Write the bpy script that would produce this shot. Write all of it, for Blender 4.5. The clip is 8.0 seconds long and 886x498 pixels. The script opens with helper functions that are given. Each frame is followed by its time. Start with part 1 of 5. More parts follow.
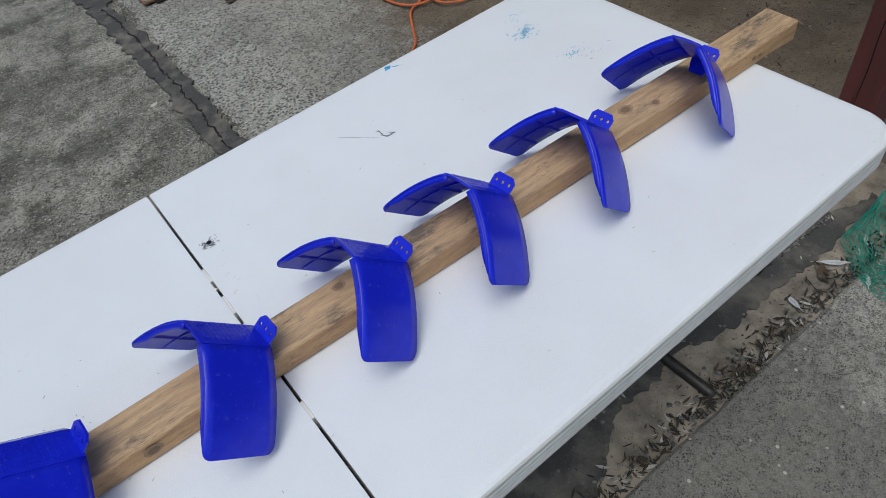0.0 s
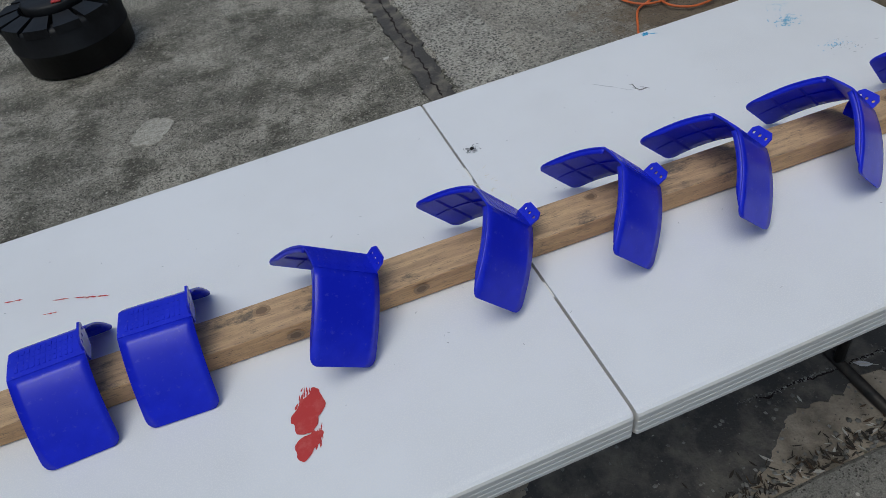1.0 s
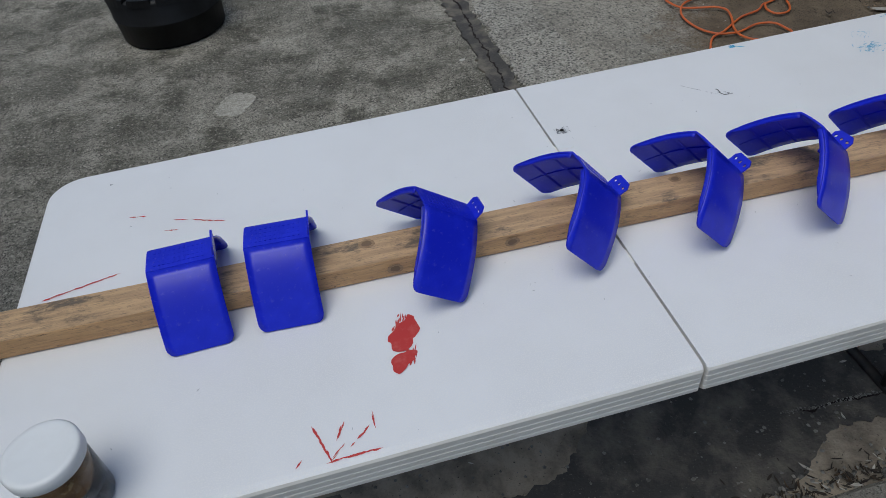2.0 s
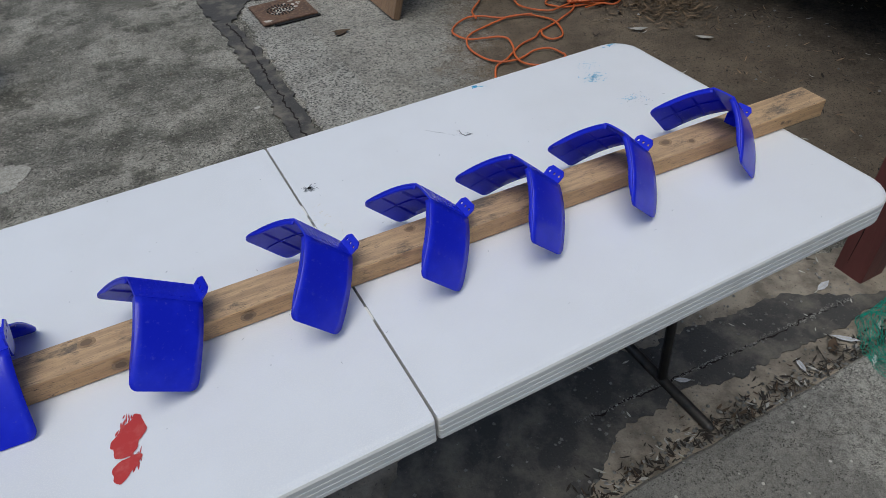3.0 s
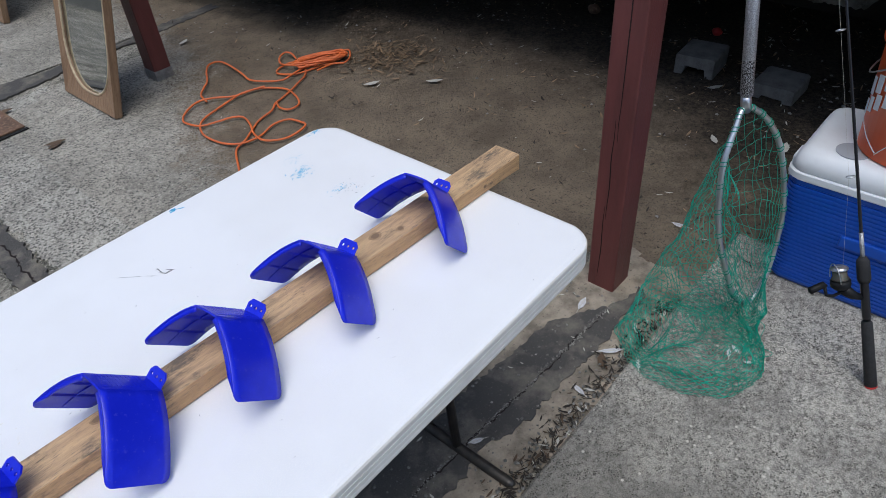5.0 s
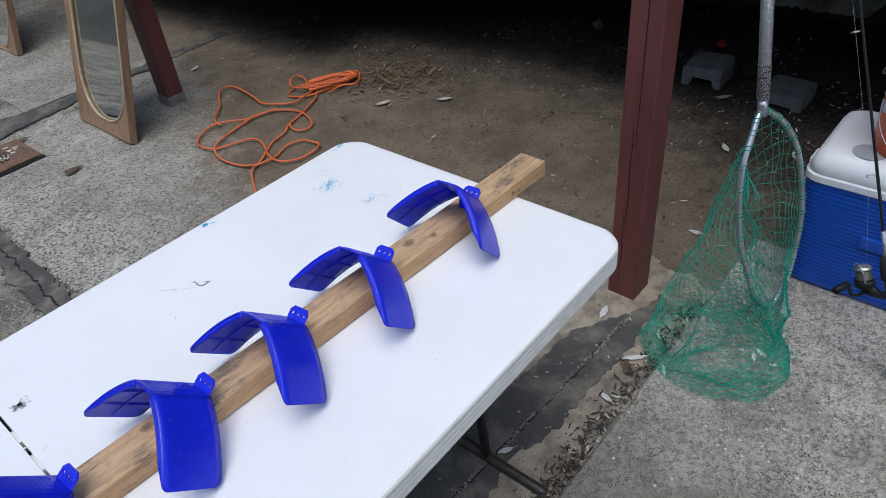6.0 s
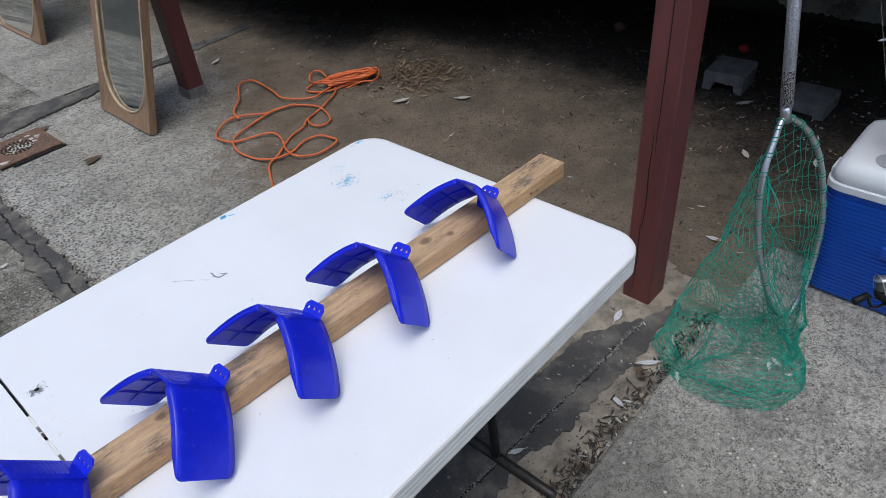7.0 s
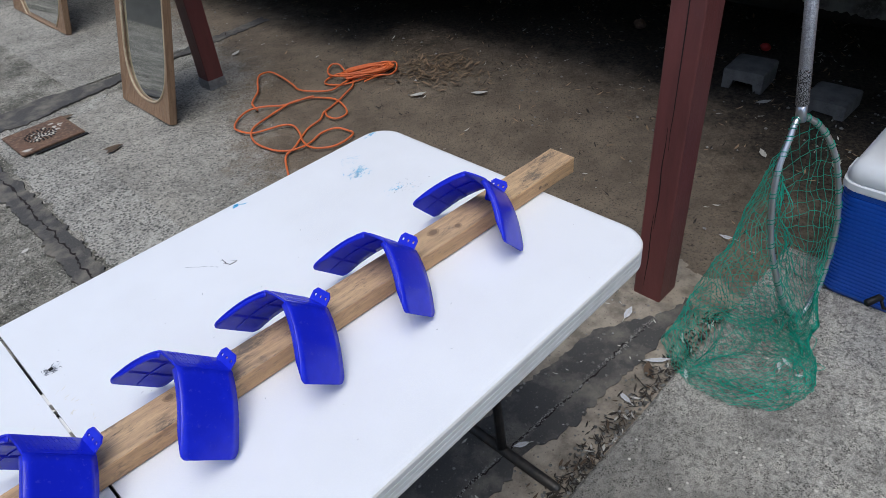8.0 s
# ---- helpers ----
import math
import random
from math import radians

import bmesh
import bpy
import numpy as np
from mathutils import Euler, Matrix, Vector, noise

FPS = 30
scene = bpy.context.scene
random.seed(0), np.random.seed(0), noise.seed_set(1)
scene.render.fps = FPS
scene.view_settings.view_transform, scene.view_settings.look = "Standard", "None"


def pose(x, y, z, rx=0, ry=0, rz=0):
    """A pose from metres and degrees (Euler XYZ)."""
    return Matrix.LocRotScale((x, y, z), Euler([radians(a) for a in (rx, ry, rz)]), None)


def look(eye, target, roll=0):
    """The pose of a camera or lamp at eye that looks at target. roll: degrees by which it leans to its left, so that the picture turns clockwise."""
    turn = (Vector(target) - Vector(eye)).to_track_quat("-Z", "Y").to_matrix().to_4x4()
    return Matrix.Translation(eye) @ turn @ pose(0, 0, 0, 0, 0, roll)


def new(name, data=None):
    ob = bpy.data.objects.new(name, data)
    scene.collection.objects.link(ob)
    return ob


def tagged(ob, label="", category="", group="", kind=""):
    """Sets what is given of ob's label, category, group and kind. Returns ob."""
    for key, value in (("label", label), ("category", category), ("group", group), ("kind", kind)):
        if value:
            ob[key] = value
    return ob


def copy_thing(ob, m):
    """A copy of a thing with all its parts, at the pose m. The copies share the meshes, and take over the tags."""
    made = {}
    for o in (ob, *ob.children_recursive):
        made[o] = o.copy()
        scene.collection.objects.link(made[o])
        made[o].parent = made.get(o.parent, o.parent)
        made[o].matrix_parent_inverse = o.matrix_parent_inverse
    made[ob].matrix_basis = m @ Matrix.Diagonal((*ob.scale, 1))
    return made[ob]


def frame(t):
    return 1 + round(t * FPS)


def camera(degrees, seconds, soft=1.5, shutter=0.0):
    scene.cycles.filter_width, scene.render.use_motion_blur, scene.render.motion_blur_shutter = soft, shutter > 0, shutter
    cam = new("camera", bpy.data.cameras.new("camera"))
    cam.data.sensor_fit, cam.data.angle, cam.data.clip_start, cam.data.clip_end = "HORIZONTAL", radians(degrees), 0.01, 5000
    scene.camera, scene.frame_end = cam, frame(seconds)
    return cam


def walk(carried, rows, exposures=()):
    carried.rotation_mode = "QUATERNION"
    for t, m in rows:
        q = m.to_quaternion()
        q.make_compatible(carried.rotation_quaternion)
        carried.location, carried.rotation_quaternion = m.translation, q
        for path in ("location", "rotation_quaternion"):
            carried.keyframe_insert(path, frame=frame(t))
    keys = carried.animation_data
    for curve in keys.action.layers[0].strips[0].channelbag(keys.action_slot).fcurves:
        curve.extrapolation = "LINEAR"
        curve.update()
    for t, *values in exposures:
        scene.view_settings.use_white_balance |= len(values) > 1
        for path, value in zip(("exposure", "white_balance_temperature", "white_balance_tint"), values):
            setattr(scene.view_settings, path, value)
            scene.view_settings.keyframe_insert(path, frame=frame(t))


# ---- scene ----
cam = camera(66.7, 8.0, 0.6)
PATH = [
    (0, (-0.037, -0.635, 1.46), (0.625, 0.53, -0.026), -11.1),
    (0.5, (-0.163, -0.667, 1.461), (0.26, 0.586, -0.04), -11.4),
    (1, (-0.271, -0.728, 1.471), (0.049, 0.651, 0.059), -10.6),
    (1.2, (-0.315, -0.756, 1.476), (-0.048, 0.659, 0.088), -10.1),
    (1.5, (-0.37, -0.791, 1.478), (-0.155, 0.659, 0.112), -8.8),
    (1.75, (-0.397, -0.811, 1.475), (-0.184, 0.643, 0.112), -7.4),
    (2.0, (-0.4, -0.829, 1.473), (-0.154, 0.616, 0.108), -6.2),
    (2.3, (-0.368, -0.853, 1.476), (-0.036, 0.574, 0.115), -6.0),
    (2.4, (-0.35, -0.862, 1.479), (0.019, 0.559, 0.122), -6.2),
    (2.5, (-0.332, -0.871, 1.482), (0.074, 0.544, 0.129), -6.5),
    (3, (-0.198, -0.855, 1.497), (0.445, 0.493, 0.167), -3.4),
    (3.5, (-0.088, -0.859, 1.503), (0.79, 0.386, 0.207), -2.7),
    (4, (-0.001, -0.88, 1.516), (1.077, 0.253, 0.269), -2.6),
    (4.5, (0.038, -0.899, 1.516), (1.152, 0.198, 0.269), -4.2),
    (4.7, (0.051, -0.863, 1.535), (1.154, 0.215, 0.262), -4.3),
    (6, (-0.015, -0.817, 1.524), (1.118, 0.293, 0.305), -6.4),
    (6.5, (-0.022, -0.808, 1.526), (1.079, 0.334, 0.308), -6.7),
    (7, (-0.019, -0.811, 1.523), (1.087, 0.326, 0.305), -5.6),
    (7.5, (-0.021, -0.824, 1.524), (1.055, 0.343, 0.307), -5.7),
    (8, (-0.016, -0.834, 1.523), (1.049, 0.336, 0.298), -5.6),
]
EXPOSURES = [(0.0, 0.08, 6100, 2), (0.5, -0.12, 6100, 2), (1.0, -0.22, 6100, 2), (2.5, -0.16, 6150, 3), (3.5, 0.16, 6080, 4), (4.5, 0.42, 6000, 6), (8.0, 0.41, 6000, 6)]
walk(cam, [(t, look(eye, target, roll)) for t, eye, target, roll in PATH], EXPOSURES)

# ---- world, sun, exposure ----
world = bpy.data.worlds.new("overcast_sky")
scene.world = world
world.use_nodes = True
wn = world.node_tree.nodes
sky = wn.new("ShaderNodeTexSky")
sky.sky_type = "NISHITA"
sky.sun_disc = False
sky.sun_elevation, sky.sun_rotation = radians(73), radians(234)
sky.air_density, sky.dust_density = 1.0, 3.0
world.node_tree.links.new(sky.outputs["Color"], wn["Background"].inputs["Color"])
wn["Background"].inputs["Strength"].default_value = 0.13
sun = new("sun", bpy.data.lights.new("sun", "SUN"))
sun.data.energy, sun.data.angle, sun.data.color = 1.0, radians(40), (1.0, 0.96, 0.9)
sun.matrix_world = look((0, 0, 6), (0.7, 0.5, 3.2))


# ---- materials ----
def mat(name, color, rough=0.6, metal=0.0, color2=None, scale=8.0, detail=6.0, mix=(0.35, 0.65), color3=None, scale3=60.0, mix3=(0.5, 0.7),
        bump=0.0, bump_scale=None, stretch=(1, 1, 1), rough2=None, vary=0.0, coords="Object"):
    """A surface in up to three colours: a base, large stains (color2) and fine grain (color3), with relief."""
    m = bpy.data.materials.new(name)
    m.use_nodes = True
    nt = m.node_tree
    n, l = nt.nodes, nt.links
    b = n["Principled BSDF"]
    b.inputs["Roughness"].default_value, b.inputs["Metallic"].default_value = rough, metal
    tc = n.new("ShaderNodeTexCoord")
    mp = n.new("ShaderNodeMapping")
    mp.inputs["Scale"].default_value = stretch
    l.new(tc.outputs[coords], mp.inputs["Vector"])
    rgb = n.new("ShaderNodeRGB")
    rgb.outputs[0].default_value = (*color, 1)
    out = rgb.outputs[0]

    def layer(out, col, sc, lim, det):
        t = n.new("ShaderNodeTexNoise")
        t.inputs["Scale"].default_value, t.inputs["Detail"].default_value, t.inputs["Roughness"].default_value = sc, det, 0.65
        l.new(mp.outputs[0], t.inputs["Vector"])
        r = n.new("ShaderNodeMapRange")
        r.inputs["From Min"].default_value, r.inputs["From Max"].default_value = lim
        l.new(t.outputs["Fac"], r.inputs["Value"])
        x = n.new("ShaderNodeMix")
        x.data_type = "RGBA"
        l.new(r.outputs[0], x.inputs["Factor"])
        l.new(out, x.inputs["A"])
        x.inputs["B"].default_value = (*col, 1)
        return x.outputs["Result"], r.outputs[0], t.outputs["Fac"]

    if color2:
        out, mask, _ = layer(out, color2, scale, mix, detail)
        if rough2 is not None:
            mr = n.new("ShaderNodeMapRange")
            mr.inputs["To Min"].default_value, mr.inputs["To Max"].default_value = rough, rough2
            l.new(mask, mr.inputs["Value"])
            l.new(mr.outputs[0], b.inputs["Roughness"])
    if color3:
        out, _, _ = layer(out, color3, scale3, mix3, 3.0)
    if vary:
        oi = n.new("ShaderNodeObjectInfo")
        geo = n.new("ShaderNodeNewGeometry")
        add = n.new("ShaderNodeMath")
        add.operation = "ADD"
        l.new(oi.outputs["Random"], add.inputs[0])
        l.new(geo.outputs["Random Per Island"], add.inputs[1])
        mr = n.new("ShaderNodeMapRange")
        mr.inputs["From Max"].default_value = 2.0
        mr.inputs["To Min"].default_value, mr.inputs["To Max"].default_value = 1 - vary, 1 + vary
        l.new(add.outputs[0], mr.inputs["Value"])
        hs = n.new("ShaderNodeHueSaturation")
        l.new(mr.outputs[0], hs.inputs["Value"])
        l.new(out, hs.inputs["Color"])
        out = hs.outputs["Color"]
    l.new(out, b.inputs["Base Color"])
    if bump:
        t = n.new("ShaderNodeTexNoise")
        t.inputs["Scale"].default_value, t.inputs["Detail"].default_value = bump_scale or scale3, 5
        l.new(mp.outputs[0], t.inputs["Vector"])
        bp = n.new("ShaderNodeBump")
        bp.inputs["Strength"].default_value, bp.inputs["Distance"].default_value = min(bump, 1.0), 0.004
        l.new(t.outputs["Fac"], bp.inputs["Height"])
        l.new(bp.outputs[0], b.inputs["Normal"])
    return m


def concrete(name, light, dark, pit, pit_scale, pit_lim, moss=None, dark_tone=None, grain=260.0, speckle=(0.6, 1.35), gate_lim=(0.42, 0.56)):
    """Weathered exposed-aggregate concrete: blotches, pebbles with joints, pits."""
    m = bpy.data.materials.new(name)
    m.use_nodes = True
    nt = m.node_tree
    n, l = nt.nodes, nt.links
    b = n["Principled BSDF"]
    b.inputs["Roughness"].default_value = 0.9
    b.inputs["Specular IOR Level"].default_value = 0.25
    tc = n.new("ShaderNodeTexCoord")

    def tex(kind, sc, det=4):
        t = n.new(kind)
        t.inputs["Scale"].default_value = sc
        if kind == "ShaderNodeTexNoise":
            t.inputs["Detail"].default_value, t.inputs["Roughness"].default_value = det, 0.7
        l.new(tc.outputs["Object"], t.inputs["Vector"])
        return t

    def rng(sock, lo, hi):
        r = n.new("ShaderNodeMapRange")
        r.inputs["From Min"].default_value, r.inputs["From Max"].default_value = lo, hi
        l.new(sock, r.inputs["Value"])
        return r.outputs[0]

    def mixc(f, a, c, blend="MIX"):
        x = n.new("ShaderNodeMix")
        x.data_type, x.blend_type = "RGBA", blend
        l.new(f, x.inputs["Factor"])
        for s, v in (("A", a), ("B", c)):
            if isinstance(v, tuple):
                x.inputs[s].default_value = (*v, 1)
            else:
                l.new(v, x.inputs[s])
        return x.outputs["Result"]

    big = tex("ShaderNodeTexNoise", 2.3, 8)
    col = mixc(rng(big.outputs["Fac"], 0.41, 0.59), dark, light)
    if moss:
        ms = tex("ShaderNodeTexNoise", 5.0, 9)
        col = mixc(rng(ms.outputs["Fac"], 0.49, 0.62), col, moss)
    fine = tex("ShaderNodeTexNoise", grain, 2)
    mid = tex("ShaderNodeTexNoise", 75.0, 7)
    one = n.new("ShaderNodeValue")
    one.outputs[0].default_value = 1.0
    lo, hi = speckle
    col = mixc(one.outputs[0], col, mixc(rng(fine.outputs["Fac"], 0.40, 0.60), (lo, lo, lo), (hi, hi, hi * 0.98)), "MULTIPLY")
    col = mixc(rng(mid.outputs["Fac"], 0.50, 0.66), col, tuple(v * 0.62 for v in dark))
    col = mixc(rng(mid.outputs["Fac"], 0.46, 0.34), col, tuple(min(1, v * 1.10) for v in light))
    # Darker tone towards low x, its border shifted by the large noise.
    if dark_tone:
        sep = n.new("ShaderNodeSeparateXYZ")
        l.new(tc.outputs["Object"], sep.inputs[0])
        sh = n.new("ShaderNodeMath")
        sh.operation = "MULTIPLY_ADD"
        l.new(big.outputs["Fac"], sh.inputs[0])
        sh.inputs[1].default_value = 1.1
        l.new(sep.outputs["X"], sh.inputs[2])
        low_x = n.new("ShaderNodeMath")
        low_x.operation = "MULTIPLY"
        l.new(rng(sh.outputs[0], dark_tone[1], dark_tone[0]), low_x.inputs[0])
        low_x.inputs[1].default_value = 0.72
        col = mixc(low_x.outputs[0], col, dark_tone[2])
    vor = tex("ShaderNodeTexVoronoi", pit_scale)
    warp = tex("ShaderNodeTexNoise", pit_scale * 0.9, 3)
    wv = n.new("ShaderNodeVectorMath")
    wv.operation = "MULTIPLY_ADD"
    l.new(warp.outputs["Color"], wv.inputs[0])
    wv.inputs[1].default_value = (1.1 / pit_scale,) * 3
    l.new(tc.outputs["Object"], wv.inputs[2])
    l.new(wv.outputs[0], vor.inputs["Vector"])
    hole = rng(vor.outputs["Distance"], pit_lim, pit_lim * 0.55)
    gate = tex("ShaderNodeTexNoise", pit_scale * 0.22, 2)
    gated = n.new("ShaderNodeMath")
    gated.operation = "MULTIPLY"
    l.new(hole, gated.inputs[0])
    l.new(rng(gate.outputs["Fac"], *gate_lim), gated.inputs[1])
    col = mixc(gated.outputs[0], col, pit)
    chips = tex("ShaderNodeTexVoronoi", 26.0)
    spot = rng(chips.outputs["Distance"], 0.13, 0.08)
    col = mixc(spot, col, tuple(min(1, c * 1.22) for c in light))
    l.new(col, b.inputs["Base Color"])
    h = n.new("ShaderNodeMath")
    h.operation = "SUBTRACT"
    l.new(fine.outputs["Fac"], h.inputs[0])
    l.new(gated.outputs[0], h.inputs[1])
    bp = n.new("ShaderNodeBump")
    bp.inputs["Strength"].default_value, bp.inputs["Distance"].default_value = 0.8, 0.004
    l.new(h.outputs[0], bp.inputs["Height"])
    l.new(bp.outputs[0], b.inputs["Normal"])
    return m


def wood(name, light, dark, knot, ring=26.0, along=(1.2, 14, 14), rough=0.75):
    """Sawn softwood: grain along x, stains and a few knots."""
    m = mat(name, light, rough, color2=dark, scale=ring * 0.25, detail=8, mix=(0.40, 0.66), color3=knot, scale3=ring * 1.6, mix3=(0.56, 0.72),
            bump=0.5, bump_scale=ring, stretch=along)
    return m


M_CONC = concrete("weathered_concrete", (0.41, 0.385, 0.335), (0.17, 0.162, 0.138), (0.042, 0.040, 0.035), 120, 0.46, moss=(0.105, 0.10, 0.08), speckle=(0.5, 1.45), gate_lim=(0.40, 0.52))
M_AGG = concrete("pitted_concrete", (0.47, 0.45, 0.405), (0.30, 0.285, 0.255), (0.105, 0.102, 0.095), 78, 0.50, speckle=(0.72, 1.25), gate_lim=(0.36, 0.46))
M_SLAB = concrete("pavement_concrete", (0.45, 0.43, 0.385), (0.29, 0.275, 0.25), (0.085, 0.08, 0.07), 170, 0.40, dark_tone=(1.4, 2.15, (0.155, 0.148, 0.132)), grain=310.0, speckle=(0.55, 1.40))
M_DIRT = mat("grey_brown_dirt", (0.35, 0.30, 0.235), 0.95, color2=(0.17, 0.145, 0.115), scale=9, detail=9, mix=(0.42, 0.6), color3=(0.05, 0.043, 0.035), scale3=110, mix3=(0.63, 0.70), bump=0.9, bump_scale=110)
M_LITTERED = concrete("dusty_concrete", (0.40, 0.375, 0.33), (0.27, 0.255, 0.225), (0.105, 0.102, 0.095), 78, 0.46, speckle=(0.75, 1.22), gate_lim=(0.40, 0.50))


def bury(m):
    """Bare concrete that passes under packed soil and then under leaf mulch blackened for house shade, by the sheet's
    own cover value (0, 1, 2).
    """
    n, l = m.node_tree.nodes, m.node_tree.links
    b = n["Principled BSDF"]
    tc = n.new("ShaderNodeTexCoord")
    at = n.new("ShaderNodeAttribute")
    at.attribute_name = "cover"

    def noise_at(sc, det):
        t = n.new("ShaderNodeTexNoise")
        t.inputs["Scale"].default_value, t.inputs["Detail"].default_value, t.inputs["Roughness"].default_value = sc, det, 0.7
        l.new(tc.outputs["Object"], t.inputs["Vector"])
        return t.outputs["Fac"]

    def ramp(sock, lo, hi):
        r = n.new("ShaderNodeMapRange")
        r.inputs["From Min"].default_value, r.inputs["From Max"].default_value = lo, hi
        l.new(sock, r.inputs["Value"])
        return r.outputs[0]

    def blend(f, a, c):
        x = n.new("ShaderNodeMix")
        x.data_type = "RGBA"
        l.new(f, x.inputs["Factor"])
        for k, v in (("A", a), ("B", c)):
            if isinstance(v, tuple):
                x.inputs[k].default_value = (*v, 1)
            else:
                l.new(v, x.inputs[k])
        return x.outputs["Result"]

    rag = n.new("ShaderNodeMath")
    rag.operation = "MULTIPLY_ADD"
    l.new(noise_at(7.0, 9), rag.inputs[0])
    rag.inputs[1].default_value = 1.5
    l.new(at.outputs["Fac"], rag.inputs[2])
    crumb = n.new("ShaderNodeMath")
    crumb.operation = "MULTIPLY_ADD"
    l.new(noise_at(70.0, 4), crumb.inputs[0])
    crumb.inputs[1].default_value = 0.9
    l.new(rag.outputs[0], crumb.inputs[2])
    soil = blend(ramp(noise_at(4.0, 9), 0.38, 0.64), (0.215, 0.170, 0.122), (0.125, 0.098, 0.071))
    soil = blend(ramp(noise_at(120.0, 3), 0.55, 0.66), soil, (0.075, 0.062, 0.048))
    soil = blend(ramp(noise_at(55.0, 3), 0.62, 0.70), soil, (0.05, 0.04, 0.03))
    # Leaf mulch, made near-black to put in the shade under the house.
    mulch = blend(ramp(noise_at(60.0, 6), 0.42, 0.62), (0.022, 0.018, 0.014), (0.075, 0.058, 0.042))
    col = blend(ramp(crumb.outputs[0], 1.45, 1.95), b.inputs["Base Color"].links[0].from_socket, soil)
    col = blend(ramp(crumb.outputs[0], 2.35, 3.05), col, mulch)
    l.new(col, b.inputs["Base Color"])
    return m


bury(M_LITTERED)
M_YARD = mat("dull_rendered_wall", (0.26, 0.25, 0.225), 0.9, color2=(0.16, 0.152, 0.135), scale=2.2, bump=0.4)
M_TAR = mat("old_tar", (0.062, 0.059, 0.056), 0.85, color2=(0.19, 0.17, 0.14), scale=8, detail=12, mix=(0.47, 0.68), color3=(0.16, 0.145, 0.125), scale3=150, mix3=(0.62, 0.70), bump=0.9, bump_scale=120)
M_TABLE = mat("white_moulded_plastic", (0.80, 0.81, 0.84), 0.42, color2=(0.74, 0.745, 0.765), scale=3.0, detail=8, mix=(0.42, 0.7), color3=(0.82, 0.82, 0.83), scale3=500, mix3=(0.5, 0.6), bump=0.06, bump_scale=600)
# White plastic warmed to paint in light bounced off the ground; mottling is wear.
M_EDGE = mat("white_rim_bounce_tint", (0.80, 0.785, 0.75), 0.5, color2=(0.68, 0.655, 0.61), scale=14, mix=(0.5, 0.8), bump=0.05, bump_scale=300)
M_BLUE = mat("royal_blue_plastic", (0.014, 0.024, 0.66), 0.24, color2=(0.02, 0.034, 0.76), scale=22, mix=(0.45, 0.7), color3=(0.05, 0.06, 0.68), scale3=130, mix3=(0.62, 0.72), bump=0.05, bump_scale=60, rough2=0.2)
M_BLUE.node_tree.nodes["Principled BSDF"].inputs["Specular IOR Level"].default_value = 0.4


def let_through(m, color, share):
    """Thin moulded plastic that lets some light through."""
    n, l = m.node_tree.nodes, m.node_tree.links
    tr = n.new("ShaderNodeBsdfTranslucent")
    tr.inputs["Color"].default_value = (*color, 1)
    mx = n.new("ShaderNodeMixShader")
    mx.inputs["Fac"].default_value = share
    l.new(n["Principled BSDF"].outputs[0], mx.inputs[1])
    l.new(tr.outputs[0], mx.inputs[2])
    l.new(mx.outputs[0], n["Material Output"].inputs["Surface"])


let_through(M_BLUE, (0.03, 0.05, 1.0), 0.14)


def lumber_surface(name, light, dark, dark_tone, amount):
    """Weathered softwood: fine grain along x, cloudy stains and sparse dark knots with rings."""
    m = wood(name, light, dark, dark_tone, ring=22.0, along=(1.6, 20, 20))
    n, l = m.node_tree.nodes, m.node_tree.links
    bs = n["Principled BSDF"]
    base = bs.inputs["Base Color"].links[0].from_socket
    tc = n.new("ShaderNodeTexCoord")

    def masked(base, kind, scale, lo, hi, col, stretch):
        mp = n.new("ShaderNodeMapping")
        mp.inputs["Scale"].default_value = stretch
        l.new(tc.outputs["Object"], mp.inputs["Vector"])
        t = n.new(kind)
        t.inputs["Scale"].default_value = scale
        if kind == "ShaderNodeTexNoise":
            t.inputs["Detail"].default_value, t.inputs["Roughness"].default_value = 9, 0.75
        l.new(mp.outputs[0], t.inputs["Vector"])
        r = n.new("ShaderNodeMapRange")
        r.inputs["From Min"].default_value, r.inputs["From Max"].default_value = lo, hi
        l.new(t.outputs["Distance" if kind == "ShaderNodeTexVoronoi" else "Fac"], r.inputs["Value"])
        x = n.new("ShaderNodeMix")
        x.data_type = "RGBA"
        l.new(r.outputs[0], x.inputs["Factor"])
        l.new(base, x.inputs["A"])
        x.inputs["B"].default_value = (*col, 1)
        return x.outputs["Result"]
    base = masked(base, "ShaderNodeTexNoise", 9.0, 0.60 - amount, 0.69 - amount, dark_tone, (1, 2.2, 2.2))
    base = masked(base, "ShaderNodeTexVoronoi", 3.1, 0.10, 0.03, (0.14, 0.09, 0.055), (1, 2.0, 2.0))
    base = masked(base, "ShaderNodeTexNoise", 170.0, 0.61, 0.68, (0.09, 0.065, 0.045), (0.22, 1, 1))
    l.new(base, bs.inputs["Base Color"])
    return m


M_BEAM = lumber_surface("sawn_lumber_side", (0.62, 0.385, 0.19), (0.46, 0.275, 0.135), (0.22, 0.145, 0.09), 0.02)
M_BEAM_TOP = lumber_surface("weathered_lumber_top", (0.59, 0.395, 0.22), (0.38, 0.25, 0.145), (0.15, 0.115, 0.085), 0.07)
M_STEEL = mat("dark_steel_tube", (0.045, 0.045, 0.047), 0.45, 0.6, color2=(0.09, 0.08, 0.07), scale=30, bump=0.1)
M_POST = mat("maroon_painted_wood", (0.17, 0.050, 0.045), 0.5, color2=(0.11, 0.034, 0.031), scale=3, mix=(0.35, 0.7), color3=(0.15, 0.05, 0.042), scale3=18, mix3=(0.6, 0.8), bump=0.35, bump_scale=30, stretch=(5, 5, 1))
